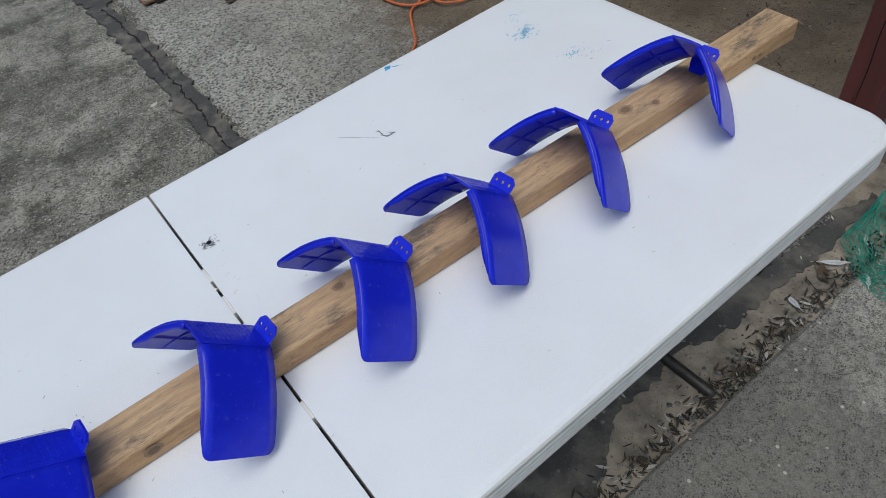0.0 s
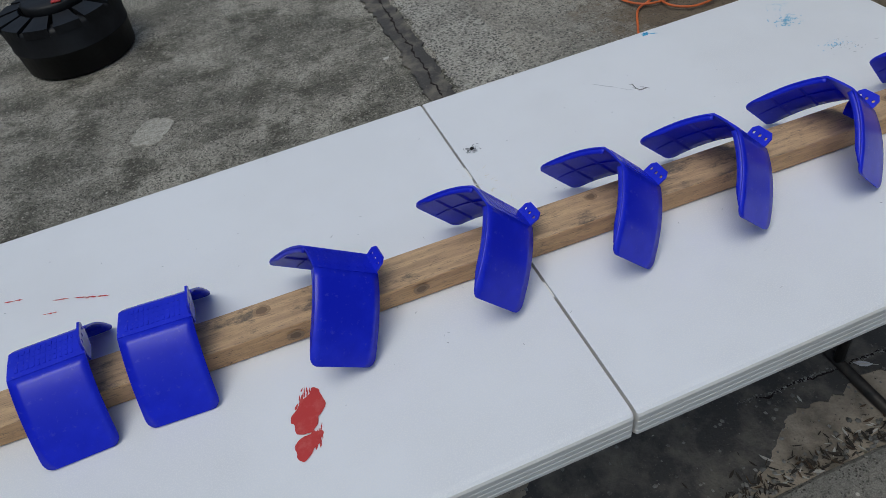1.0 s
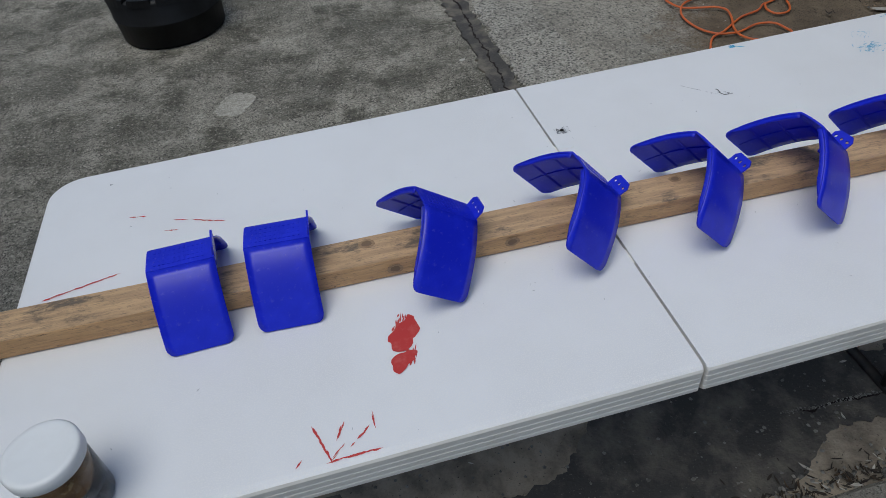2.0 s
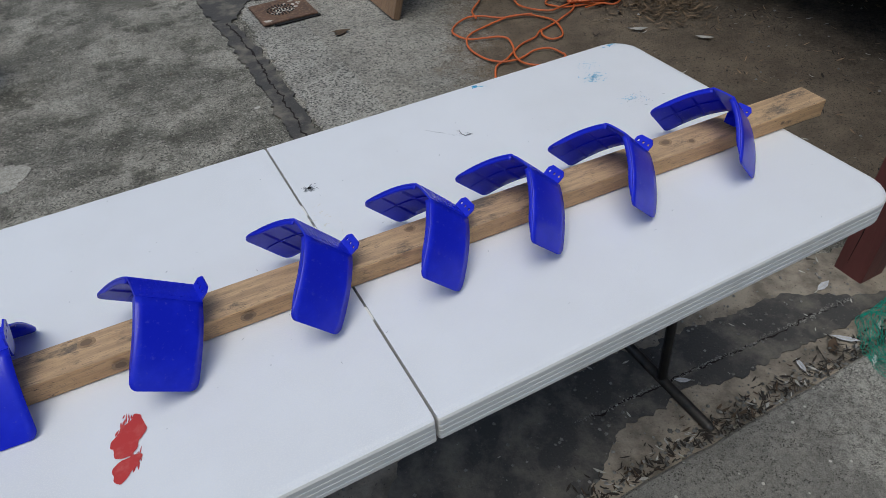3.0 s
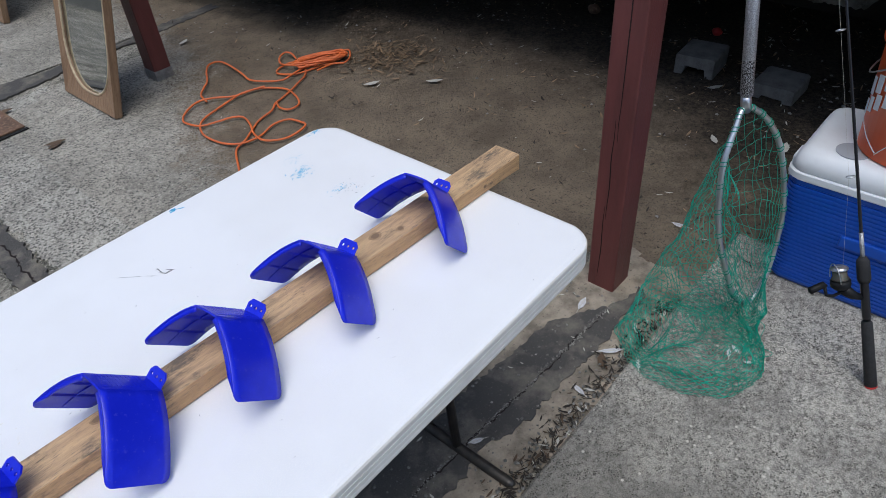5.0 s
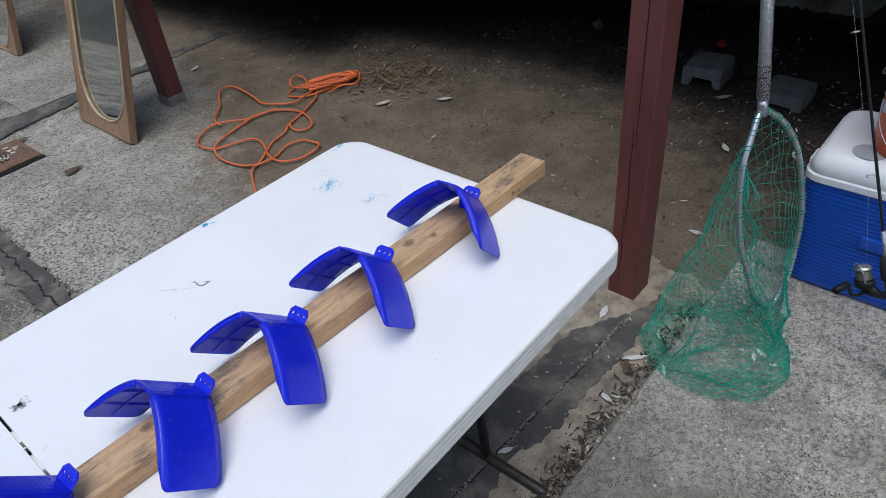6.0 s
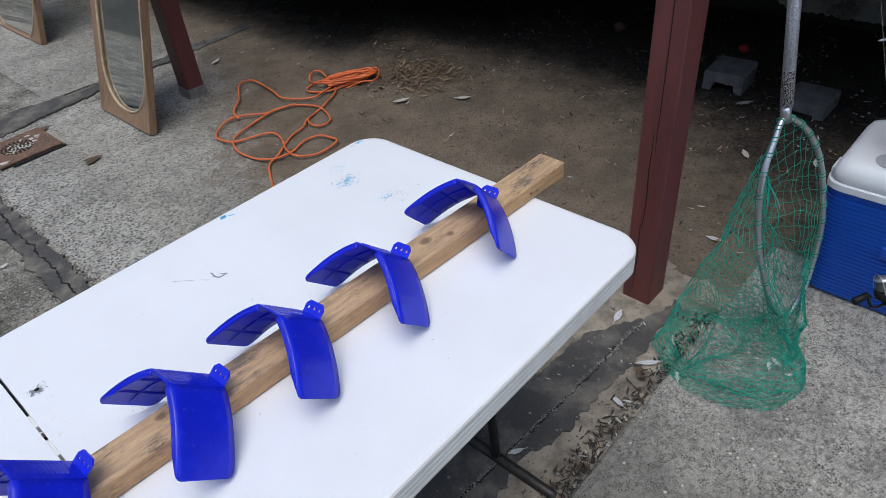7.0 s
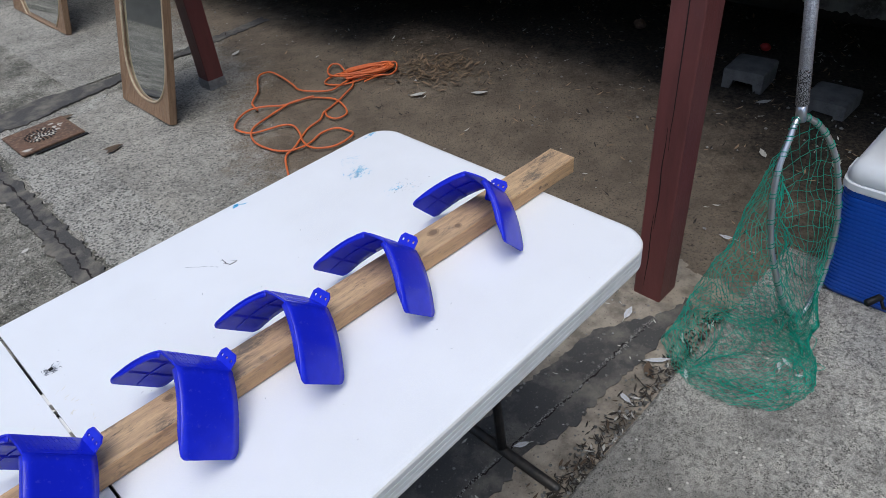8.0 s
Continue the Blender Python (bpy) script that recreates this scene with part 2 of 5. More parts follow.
M_CRACK = mat("dark_split", (0.012, 0.007, 0.007), 0.95)
M_GALV = mat("galvanised_steel", (0.42, 0.43, 0.44), 0.5, 0.8, color2=(0.28, 0.28, 0.28), scale=40, bump=0.1)
# Near-black: the shade under the house is put into this colour.
M_DECK = mat("shaded_underside_boards", (0.038, 0.032, 0.027), 0.9, color2=(0.022, 0.019, 0.016), scale=4, bump=0.4, stretch=(1, 8, 8))
M_WALL = mat("rough_block_wall", (0.40, 0.38, 0.34), 0.9, color2=(0.14, 0.13, 0.115), scale=5, mix=(0.42, 0.62), color3=(0.4, 0.38, 0.35), scale3=60, bump=0.6, bump_scale=40)
M_BLOCK = mat("concrete_block", (0.19, 0.18, 0.165), 0.95, color2=(0.10, 0.094, 0.085), scale=14, color3=(0.16, 0.155, 0.145), scale3=160, bump=0.7, bump_scale=120)


# ---- mesh helpers ----
def link(name, bm, material, parent=None, label="", smooth=False, mats=()):
    me = bpy.data.meshes.new(name)
    bmesh.ops.recalc_face_normals(bm, faces=bm.faces)
    bm.to_mesh(me)
    bm.free()
    for m_ in (material, *mats):
        me.materials.append(m_)
    if smooth:
        for p in me.polygons:
            p.use_smooth = True
    ob = new(name, me)
    if parent:
        ob.parent = parent
    if label:
        ob["label"] = label
    return ob


def part(name, bm, material, parent, label="", smooth=False):
    return link(name, bm, material, parent, label, smooth)


def thing(name, label, category, group="", m=None):
    ob = new(name)
    ob.empty_display_size = 0.05
    if m:
        ob.matrix_world = m
    return tagged(ob, label, category, group)


def box(lo, hi, bevel=0.0, seg=2, bm=None):
    bm = bm or bmesh.new()
    c = [(a + b) / 2 for a, b in zip(lo, hi)]
    s = [b - a for a, b in zip(lo, hi)]
    r = bmesh.ops.create_cube(bm, size=1, matrix=Matrix.Translation(c) @ Matrix.Diagonal((*s, 1)))
    if bevel:
        es = list({e for v in r["verts"] for e in v.link_edges})
        bmesh.ops.bevel(bm, geom=es, offset=bevel, segments=seg, affect="EDGES", profile=0.5)
    return bm


def loft(rings, cap=True, closed=True, bm=None):
    """Skin between rings of equally many points."""
    bm = bm or bmesh.new()
    vs = [[bm.verts.new(p) for p in r] for r in rings]
    n = len(rings[0])
    for a, b in zip(vs, vs[1:]):
        for i in range(n if closed else n - 1):
            j = (i + 1) % n
            bm.faces.new((a[i], a[j], b[j], b[i]))
    if cap:
        bm.faces.new(list(reversed(vs[0])))
        bm.faces.new(vs[-1])
    return bm


def lathe(profile, seg=32, cap=True, bm=None, at=(0, 0, 0)):
    rings = [[(at[0] + r * math.cos(2 * math.pi * i / seg), at[1] + r * math.sin(2 * math.pi * i / seg), at[2] + z) for i in range(seg)] for r, z in profile]
    return loft(rings, cap, True, bm)


def tube(points, radius, seg=8, bm=None, closed=False):
    """A round rod along points; radius may be a list."""
    bm = bm or bmesh.new()
    pts = [Vector(p) for p in points]
    n = len(pts)
    rad = radius if isinstance(radius, (list, tuple)) else [radius] * n
    rings, up = [], None
    for i, p in enumerate(pts):
        a = pts[(i - 1) % n] if closed or i else p
        b = pts[(i + 1) % n] if closed or i < n - 1 else p
        d = (b - a).normalized()
        if up is None:
            up = Vector((0, 0, 1)) if abs(d.z) < 0.9 else Vector((1, 0, 0))
        side = d.cross(up).normalized()
        up = side.cross(d).normalized()
        rings.append([p + (side * math.cos(2 * math.pi * k / seg) + up * math.sin(2 * math.pi * k / seg)) * rad[i] for k in range(seg)])
    if closed:
        rings.append(rings[0])
        return loft(rings, False, True, bm)
    return loft(rings, True, True, bm)


def smooth_path(points, steps=6, closed=False):
    """Catmull-Rom through points."""
    p = [Vector(q) for q in points]
    n, out = len(p), []
    for i in range(n if closed else n - 1):
        a, b, c, d = (p[(i + k) % n] if closed else p[min(max(i + k, 0), n - 1)] for k in (-1, 0, 1, 2))
        for s in range(steps):
            t = s / steps
            out.append(0.5 * (2 * b + (c - a) * t + (2 * a - 5 * b + 4 * c - d) * t * t + (3 * b - a - 3 * c + d) * t ** 3))
    if not closed:
        out.append(p[-1])
    return out


def round_rect(x0, y0, x1, y1, r, z, seg=6):
    out = []
    for cx, cy, a0 in ((x1 - r, y1 - r, 0), (x0 + r, y1 - r, 90), (x0 + r, y0 + r, 180), (x1 - r, y0 + r, 270)):
        for k in range(seg + 1):
            a = radians(a0 + 90 * k / seg)
            out.append((cx + r * math.cos(a), cy + r * math.sin(a), z))
    return out


def shell(f, nu, nv, thick, bm=None):
    """A closed sheet of that thickness on the surface f(u, v)."""
    bm = bm or bmesh.new()
    top, bot, e = [], [], 1e-3
    for i in range(nu + 1):
        for j in range(nv + 1):
            u, v = i / nu, j / nv
            p = f(u, v)
            du = f(min(u + e, 1), v) - f(max(u - e, 0), v)
            dv = f(u, min(v + e, 1)) - f(u, max(v - e, 0))
            nrm = du.cross(dv)
            nrm = nrm.normalized() if nrm.length > 1e-12 else Vector((0, 0, 1))
            top.append(bm.verts.new(p + nrm * thick / 2))
            bot.append(bm.verts.new(p - nrm * thick / 2))
    w = nv + 1
    for i in range(nu):
        for j in range(nv):
            a, b, c, d = i * w + j, (i + 1) * w + j, (i + 1) * w + j + 1, i * w + j + 1
            bm.faces.new((top[a], top[b], top[c], top[d]))
            bm.faces.new((bot[d], bot[c], bot[b], bot[a]))
    rim = [i * w for i in range(nu + 1)] + [nu * w + j for j in range(1, nv + 1)] + [i * w + nv for i in range(nu - 1, -1, -1)] + [j for j in range(nv - 1, 0, -1)]
    for k, a in enumerate(rim):
        b = rim[(k + 1) % len(rim)]
        bm.faces.new((top[a], bot[a], bot[b], top[b]))
    return bm


# ---- ground, slab, strips, walls ----
def ground_sheet():
    xs = sorted({-200, -60, -20, -8, *np.round(np.arange(-3, 6.01, 0.25), 3), 8, 20, 60, 200})
    bm = bmesh.new()
    g = [[bm.verts.new((x, y, 0)) for y in xs] for x in xs]
    for i in range(len(xs) - 1):
        for j in range(len(xs) - 1):
            bm.faces.new((g[i][j], g[i + 1][j], g[i + 1][j + 1], g[i][j + 1]))
    return tagged(link("ground", bm, M_CONC), "weathered stained grey concrete yard", "ground", kind="structure")


def ragged_patch(name, outline, z, material, label, rough=0.012, step=0.012, kind="structure", category="ground", seed=0, thick=0.004):
    """A thin sheet on the ground with a crumbled outline."""
    pts = []
    n = len(outline)
    for i in range(n):
        a, b = Vector(outline[i]), Vector(outline[(i + 1) % n])
        k = max(1, int((b - a).length / step))
        for s in range(k):
            p = a.lerp(b, s / k)
            q = Vector((p.x * 9, p.y * 9, seed))
            q2 = Vector((p.x * 37, p.y * 37, seed + 5))
            pts.append((p.x + rough * (noise.noise(q) * 1.3 + noise.noise(q2) * 1.1 + noise.noise(q2 * 2.7) * 0.7), p.y + rough * (noise.noise(q + Vector((7, 3, 1))) * 1.3 + noise.noise(q2 + Vector((2, 9, 4))) * 1.1 + noise.noise(q2 * 2.7 + Vector((5, 2, 4))) * 0.7)))
    bm = bmesh.new()
    up = [bm.verts.new((x, y, z)) for x, y in pts]
    rim = [bm.edges.new((up[i], up[(i + 1) % len(up)])) for i in range(len(up))]
    bmesh.ops.triangle_fill(bm, edges=rim, use_beauty=True)
    low = [bm.verts.new((x, y, -0.02)) for x, y in pts]
    for i in range(len(up)):
        j = (i + 1) % len(up)
        bm.faces.new((up[i], low[i], low[j], up[j]))
    return tagged(link(name, bm, material), label, category, kind=kind)


def soil_edge(y):
    """Where the soil begins."""
    return np.interp(y, [-0.6, -0.2, -0.05, 0.75, 1.85, 2.7, 4.2], [1.75, 1.6, 1.38, 1.14, 1.30, 1.80, 2.1])


def soil_sheet():
    """One sheet from the bare panel to the mulch; cover runs from 0 (bare) over 1 (soil) to 2 (mulch with shade in its
    colour).
    """
    xs, ys = np.arange(0.74, 4.301, 0.04), np.arange(-1.2, 5.61, 0.04)
    verts, cover, faces = [], [], []
    for x in xs:
        for y in ys:
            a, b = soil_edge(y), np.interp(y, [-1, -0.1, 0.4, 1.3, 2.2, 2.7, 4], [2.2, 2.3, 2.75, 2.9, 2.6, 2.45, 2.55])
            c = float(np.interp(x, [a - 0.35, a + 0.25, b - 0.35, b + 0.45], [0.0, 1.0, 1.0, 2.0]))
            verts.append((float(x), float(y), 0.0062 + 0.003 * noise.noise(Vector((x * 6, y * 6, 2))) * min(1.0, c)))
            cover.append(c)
    w = len(ys)
    for i in range(len(xs) - 1):
        for j in range(w - 1):
            x, y = xs[i], ys[j]
            if x < 1.70 and y < 0.02 or x < 1.0 and (y < 0.1 or y > 3.0) or x < 1.8 and y > 3.06 and y < 3.4:
                continue
            faces.append((i * w + j, (i + 1) * w + j, (i + 1) * w + j + 1, i * w + j + 1))
    me = bpy.data.meshes.new("ground_soil")
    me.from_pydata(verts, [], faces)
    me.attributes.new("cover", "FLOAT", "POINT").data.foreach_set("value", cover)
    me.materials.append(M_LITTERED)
    return tagged(new("ground_soil", me), "dusty concrete passing into packed brown soil and leaf mulch blackened as house shade", "ground", kind="structure")


ground_sheet()
M_PATCH = concrete("pale_cement_patch", (0.50, 0.475, 0.42), (0.38, 0.36, 0.315), (0.2, 0.19, 0.17), 150, 0.3)
ragged_patch("cement_patch", [(-0.782 + 0.085 * math.cos(a) * (1 + 0.2 * math.sin(2 * a)), 1.915 + 0.10 * math.sin(a)) for a in np.arange(0, 6.28, 0.4)], 0.0035, M_PATCH, "pale round cement repair in the concrete", 0.014, seed=8)
soil_sheet()
ragged_patch("ground_panel", [(0.40, 0.0), (0.95, 0.05), (0.95, 1.2), (0.95, 2.0), (1.12, 3.16), (0.47, 3.16)], 0.004, M_AGG, "pitted exposed-aggregate concrete panel", 0.02)
ragged_patch("ground_dirt", [(-2.6, -0.33), (1.78, -0.33), (1.74, 0.0), (1.4, 0.04), (-2.6, 0.1)], 0.0085, M_DIRT, "dirt strip beside the pavement", 0.03, seed=3)
ragged_patch("tar_strip", [(0.30, 2.95), (0.40, 3.02), (0.43, 2.3), (0.415, 1.62), (0.44, 0.4), (0.44, -0.1), (0.33, -0.1), (0.32, 0.6), (0.305, 1.62), (0.32, 2.3)], 0.010, M_TAR, "dark tar filling between concrete panels", 0.013, seed=1)
ragged_patch("tar_strip", [(0.28, 3.36), (0.60, 3.39), (0.90, 3.42), (1.27, 3.34), (2.4, 3.46), (2.4, 3.36), (1.25, 3.25), (1.0, 3.20), (0.70, 3.15), (0.53, 3.16), (0.42, 2.94), (0.30, 2.98)], 0.011, M_TAR, "dark tar filling between concrete panels", 0.016, seed=2)
ragged_patch("tar_strip", [(-2.6, 0.02), (-0.6, 0.0), (-0.35, -0.14), (-0.1, -0.13), (0.1, 0.02), (0.56, 0.03), (1.02, -0.02), (1.17, -0.037), (1.3, -0.05), (1.5, -0.165), (1.60, -0.19), (1.58, -0.225), (1.45, -0.212), (1.28, -0.228), (1.14, -0.202), (1.06, -0.218), (0.81, -0.172), (0.56, -0.19), (0.42, -0.29), (-0.3, -0.31), (-2.6, -0.31)], 0.0125, M_TAR, "dark tar strip along the pavement", 0.013, seed=4)

ragged_patch("tar_crack", [(0.350, 1.35), (0.357, 1.35), (0.366, 1.7), (0.376, 2.1), (0.384, 2.5), (0.372, 2.9), (0.366, 2.9), (0.378, 2.5), (0.370, 2.1), (0.360, 1.7)], 0.0118, M_CRACK, "dark crack along the tar filling", 0.012, seed=1)
ragged_patch("tar_crack", [(0.55, -0.122), (0.83, -0.132), (1.15, -0.147), (1.44, -0.162), (1.44, -0.158), (1.15, -0.143), (0.83, -0.128), (0.55, -0.116)], 0.0135, M_CRACK, "dark crack along the tar strip", 0.008, seed=4)


def pavement():
    xs = np.arange(-6, 2.06, 0.05)
    bm = bmesh.new()
    edge = [(-0.322 + 0.006 * noise.noise(Vector((x * 6, 0, 9))) + 0.003 * noise.noise(Vector((x * 31, 2, 9)))) for x in xs]
    rows = [[(x, e, -0.03) for x, e in zip(xs, edge)], [(x, e, 0.012) for x, e in zip(xs, edge)], [(x, e - 0.008, 0.018) for x, e in zip(xs, edge)], [(x, -9.0, 0.018) for x in xs], [(x, -9.0, -0.03) for x in xs]]
    return tagged(link("pavement", loft(rows, False, False, bm), M_SLAB), "grey concrete pavement slab with a straight edge", "pavement", kind="structure")


pavement()

DECK_Z = 2.55
CRAWL_Z = 0.80


def deck():
    bm = bmesh.new()
    y = -3.4
    while y < 8.4:
        box((2.2, y, DECK_Z), (2.8, y + 0.135, DECK_Z + 0.03), bm=bm)
        y += 0.14
    box((2.2, -3.4, DECK_Z + 0.032), (2.8, 8.4, DECK_Z + 0.1), bm=bm)
    box((1.50, -3.4, DECK_Z - 0.22), (1.62, 8.4, DECK_Z - 0.002), bm=bm)
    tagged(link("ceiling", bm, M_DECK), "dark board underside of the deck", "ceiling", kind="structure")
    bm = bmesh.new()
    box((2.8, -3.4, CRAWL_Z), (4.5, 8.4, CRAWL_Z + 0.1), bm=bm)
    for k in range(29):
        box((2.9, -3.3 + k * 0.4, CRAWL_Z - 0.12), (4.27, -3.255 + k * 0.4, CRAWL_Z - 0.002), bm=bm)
    # Low slab out of view, only there to keep light off the soil.
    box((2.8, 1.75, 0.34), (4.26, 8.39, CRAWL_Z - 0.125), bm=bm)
    tagged(link("ceiling_crawl", bm, M_DECK), "unseen floor joists and low slab added to darken the crawl space", "ceiling", kind="structure")
    # Unseen wall, its lower edge set to shade the crawl space.
    tagged(link("wall_house", box((2.7, -3.4, CRAWL_Z - 0.14), (2.8, 8.4, 5.0)), M_DECK), "unseen house wall added above the crawl space to block sky", "wall", kind="structure")
    # Dark board tone stands for the shade on this wall.
    tagged(link("wall_back", box((4.27, -3.4, 0), (4.47, 8.4, CRAWL_Z)), M_DECK), "back wall under the house with shade in its dark colour", "wall", kind="structure")
    # Unseen overhang placed to darken the ground beneath it.
    tagged(link("wall_wing", box((2.25, 2.3, 0.43), (2.7, 8.4, 2.6)), M_DECK), "unseen low overhang added to shade the soil", "wall", kind="structure")
    # Unseen walls added at both ends to keep light out.
    tagged(link("wall_side", box((2.05, 8.4, 0), (4.47, 8.6, 2.6)), M_WALL), "unseen stained rough rendered wall added to close the space under the house", "wall", kind="structure")
    tagged(link("wall_end", box((2.7, -3.6, 0), (4.47, -3.4, 2.6)), M_WALL), "unseen stained rough rendered wall added to close the space under the house", "wall", kind="structure")


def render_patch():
    """Lit piece of the back wall, painted as a pale sheet with ragged foot."""
    wall = bpy.data.objects["wall_back"]
    bm = bmesh.new()
    low, high = [], []
    for k in range(61):
        y = -0.20 + 0.78 * k / 60
        z = 0.055 + 0.02 * noise.noise(Vector((y * 9, 3, 1))) + 0.016 * noise.noise(Vector((y * 37, 5, 2))) + max(0.0, 0.9 * (-0.08 - y)) + max(0.0, 0.6 * (y - 0.46))
        low.append((4.262, y, z))
        high.append((4.262, y, 0.5))
    loft([low, high, [(4.272, y, z) for _, y, z in high], [(4.272, y, z) for _, y, z in low], low], False, False, bm)
    part("render_patch", bm, M_WALL, wall, "pale ragged patch painted for the lit part of the wall")


deck()
render_patch()
# Unseen wall added to block the low sky from the crawl space.
tagged(link("wall_yard", box((-5.2, -6.0, 0), (-5.0, 10.0, 2.6)), M_YARD), "unseen plain weathered wall added round the yard", "wall", kind="structure")
# Unseen occluder: dims the left end of the table.
tagged(link("wall_near", box((-2.5, -6.0, 0), (-2.3, 0.9, 3.0)), M_YARD), "unseen plain weathered wall added to darken the near left side", "wall", kind="structure")
# Unseen wall that closes the far end of the yard.
tagged(link("wall_north", box((-5.0, 9.8, 0), (2.0, 10.0, 2.6)), M_YARD), "unseen plain weathered wall added round the yard", "wall", kind="structure")


def post(x0, y0, x1, y1, bracket, label):
    t = thing("deck_post", label, "post", "deck posts", Matrix.Translation(((x0 + x1) / 2, (y0 + y1) / 2, 0)))
    a, b = (x1 - x0) / 2, (y1 - y0) / 2
    part("timber", box((-a, -b, 0.0), (a, b, DECK_Z - 0.22), 0.005), M_POST, t)
    if bracket:
        part("foot_bracket", box((-a - 0.003, -b - 0.003, 0.0), (a + 0.003, b + 0.003, 0.06), 0.001), M_GALV, t, "galvanised steel foot")
    else:
        for k, (z0, z1, off) in enumerate(((0.55, 1.25, -0.004), (0.28, 0.62, 0.006), (0.05, 0.33, 0.012))):
            bm = bmesh.new()
            rows = []
            for s in range(13):
                z = z0 + (z1 - z0) * s / 12
                w = 0.0012 * math.sin(math.pi * s / 12) + 0.0002
                y = off + 0.004 * noise.noise(Vector((z * 9, k, 3)))
                rows.append([(-a - 0.0012, y - w, z), (-a - 0.0012, y + w, z), (-a + 0.002, y + w, z), (-a + 0.002, y - w, z)])
            part("split", loft(rows, bm=bm), M_CRACK, t, "long drying crack")
    return t


post(1.535, -0.131, 1.637, -0.037, False, "maroon painted square timber post with long cracks")
post(1.522, 2.655, 1.62, 2.765, True, "dark maroon timber post on a metal foot")


# ---- folding table ----
TOP = 0.74
HALF_X, HALF_Y = 0.940, 0.3835


def folding_table():
    t = thing("folding_table", "white plastic centre-fold table with dark steel legs and paint stains", "table")
    for sgn in (-1, 1):
        def ring(z, inset):
            x0, x1 = (0.0022, HALF_X - inset) if sgn > 0 else (-HALF_X + inset, -0.0022)
            r = 0.062
            pts = []
            corners = ((x1, HALF_Y - inset, 0), (x0, HALF_Y - inset, 90), (x0, -HALF_Y + inset, 180), (x1, -HALF_Y + inset, 270))
            for cx, cy, a0 in corners:
                inner = abs(cx) < 0.01
                rr = 0.004 if inner else r
                ox = cx - rr if cx == x1 else cx + rr
                oy = cy - rr if cy > 0 else cy + rr
                for k in range(9):
                    a = radians(a0 + 90 * k / 8)
                    pts.append((ox + rr * math.cos(a), oy + rr * math.sin(a), z))
            return pts
        rings = [ring(TOP - 0.052, 0.004), ring(TOP - 0.048, 0.0)]
        for zz in (0.040, 0.029, 0.018):
            rings += [ring(TOP - zz - 0.0015, 0.0), ring(TOP - zz, 0.0016), ring(TOP - zz + 0.0015, 0.0)]
        rings += [ring(TOP - 0.007, 0.0), ring(TOP - 0.003, 0.002), ring(TOP - 0.0008, 0.006), ring(TOP, 0.012)]
        bm = loft(rings)
        # Faces below the top edge take the white with ground bounce in it.
        for f in bm.faces:
            if f.calc_center_median().z < TOP - 0.004:
                f.material_index = 1
        link("tabletop_half", bm, M_TABLE, t, "white moulded plastic leaf with a ridged rim", mats=(M_EDGE,))
        x = 0.777 * sgn
        R = 0.0125
        # foot bar and two uprights
        part("foot_bar", tube([(x, y, 0.016) for y in (-0.305, -0.29, 0, 0.29, 0.305)], [0.009, 0.014, 0.014, 0.014, 0.009], 12), M_STEEL, t, "black steel foot bar", True)
        for y0, y1 in ((-0.123, -0.085), (0.123, 0.085)):
            part("leg", tube([(x, y0, 0.02), (x, y1 + (y0 - y1) * 0.4, 0.35), (x, y1, TOP - 0.045)], R, 12), M_STEEL, t, "dark steel leg tube", True)
        part("crossbar", tube([(x, -0.26, TOP - 0.058), (x, 0.26, TOP - 0.058)], 0.011, 10), M_STEEL, t, "", True)
        part("brace", tube([(x, 0, 0.40), (x - sgn * 0.30, 0, TOP - 0.05)], 0.008, 8), M_STEEL, t, "", True)
        part("brace_bar", tube([(x, -0.10, 0.40), (x, 0.10, 0.40)], 0.008, 8), M_STEEL, t, "", True)
        for y in (-0.352, 0.352):
            part("rail", box((0.03 if sgn > 0 else -0.86, y - 0.012, TOP - 0.06), (0.86 if sgn > 0 else -0.03, y + 0.012, TOP - 0.042), 0.002), M_STEEL, t)
    part("hinge_bar", box((-0.03, -0.33, TOP - 0.05), (0.03, 0.33, TOP - 0.0445)), M_STEEL, t)
    for y0, y1 in ((0.124, 0.157), (0.045, 0.086), (-0.028, 0.02), (-0.173, -0.142)):
        part("seam_tab", box((-0.0021, y0, TOP - 0.03), (0.0021, y1, TOP - 0.0045), 0.0004), M_EDGE, t, "pale plastic tab in the fold")
    t.matrix_world = pose(0, 0.0005, 0, 0, 0, 0.6)
    return t


table = folding_table()


# ---- beam ----
def lumber():
    yaw = -math.degrees(math.atan(0.0223))
    x0, x1 = -1.40, 1.035
    rings = []
    n = 60
    for i in range(n + 1):
        x = x0 + (x1 - x0) * i / n
        e = 0.0012 * noise.noise(Vector((x * 5, 1, 2)))
        r = 0.0045 if 0 < i < n else 0.002
        c = round_rect(-0.032 + e, 0.0, 0.032 + e, 0.038, r, 0, 3)
        rings.append([(x, y + 0, z) for y, z, _ in c])
    bm = loft(rings)
    bm.normal_update()
    for f in bm.faces:
        if f.calc_center_median().z > 0.0365 and len(f.verts) == 4:
            f.material_index = 1
    ob = link("wooden_beam", bm, M_BEAM, mats=(M_BEAM_TOP,))
    ob.matrix_world = Matrix.Translation((0, -0.0655, TOP + 0.0005)) @ pose(0, 0, 0, 0, 0, yaw)
    return tagged(ob, "weathered sawn softwood beam lying along the table", "beam")


beam = lumber()


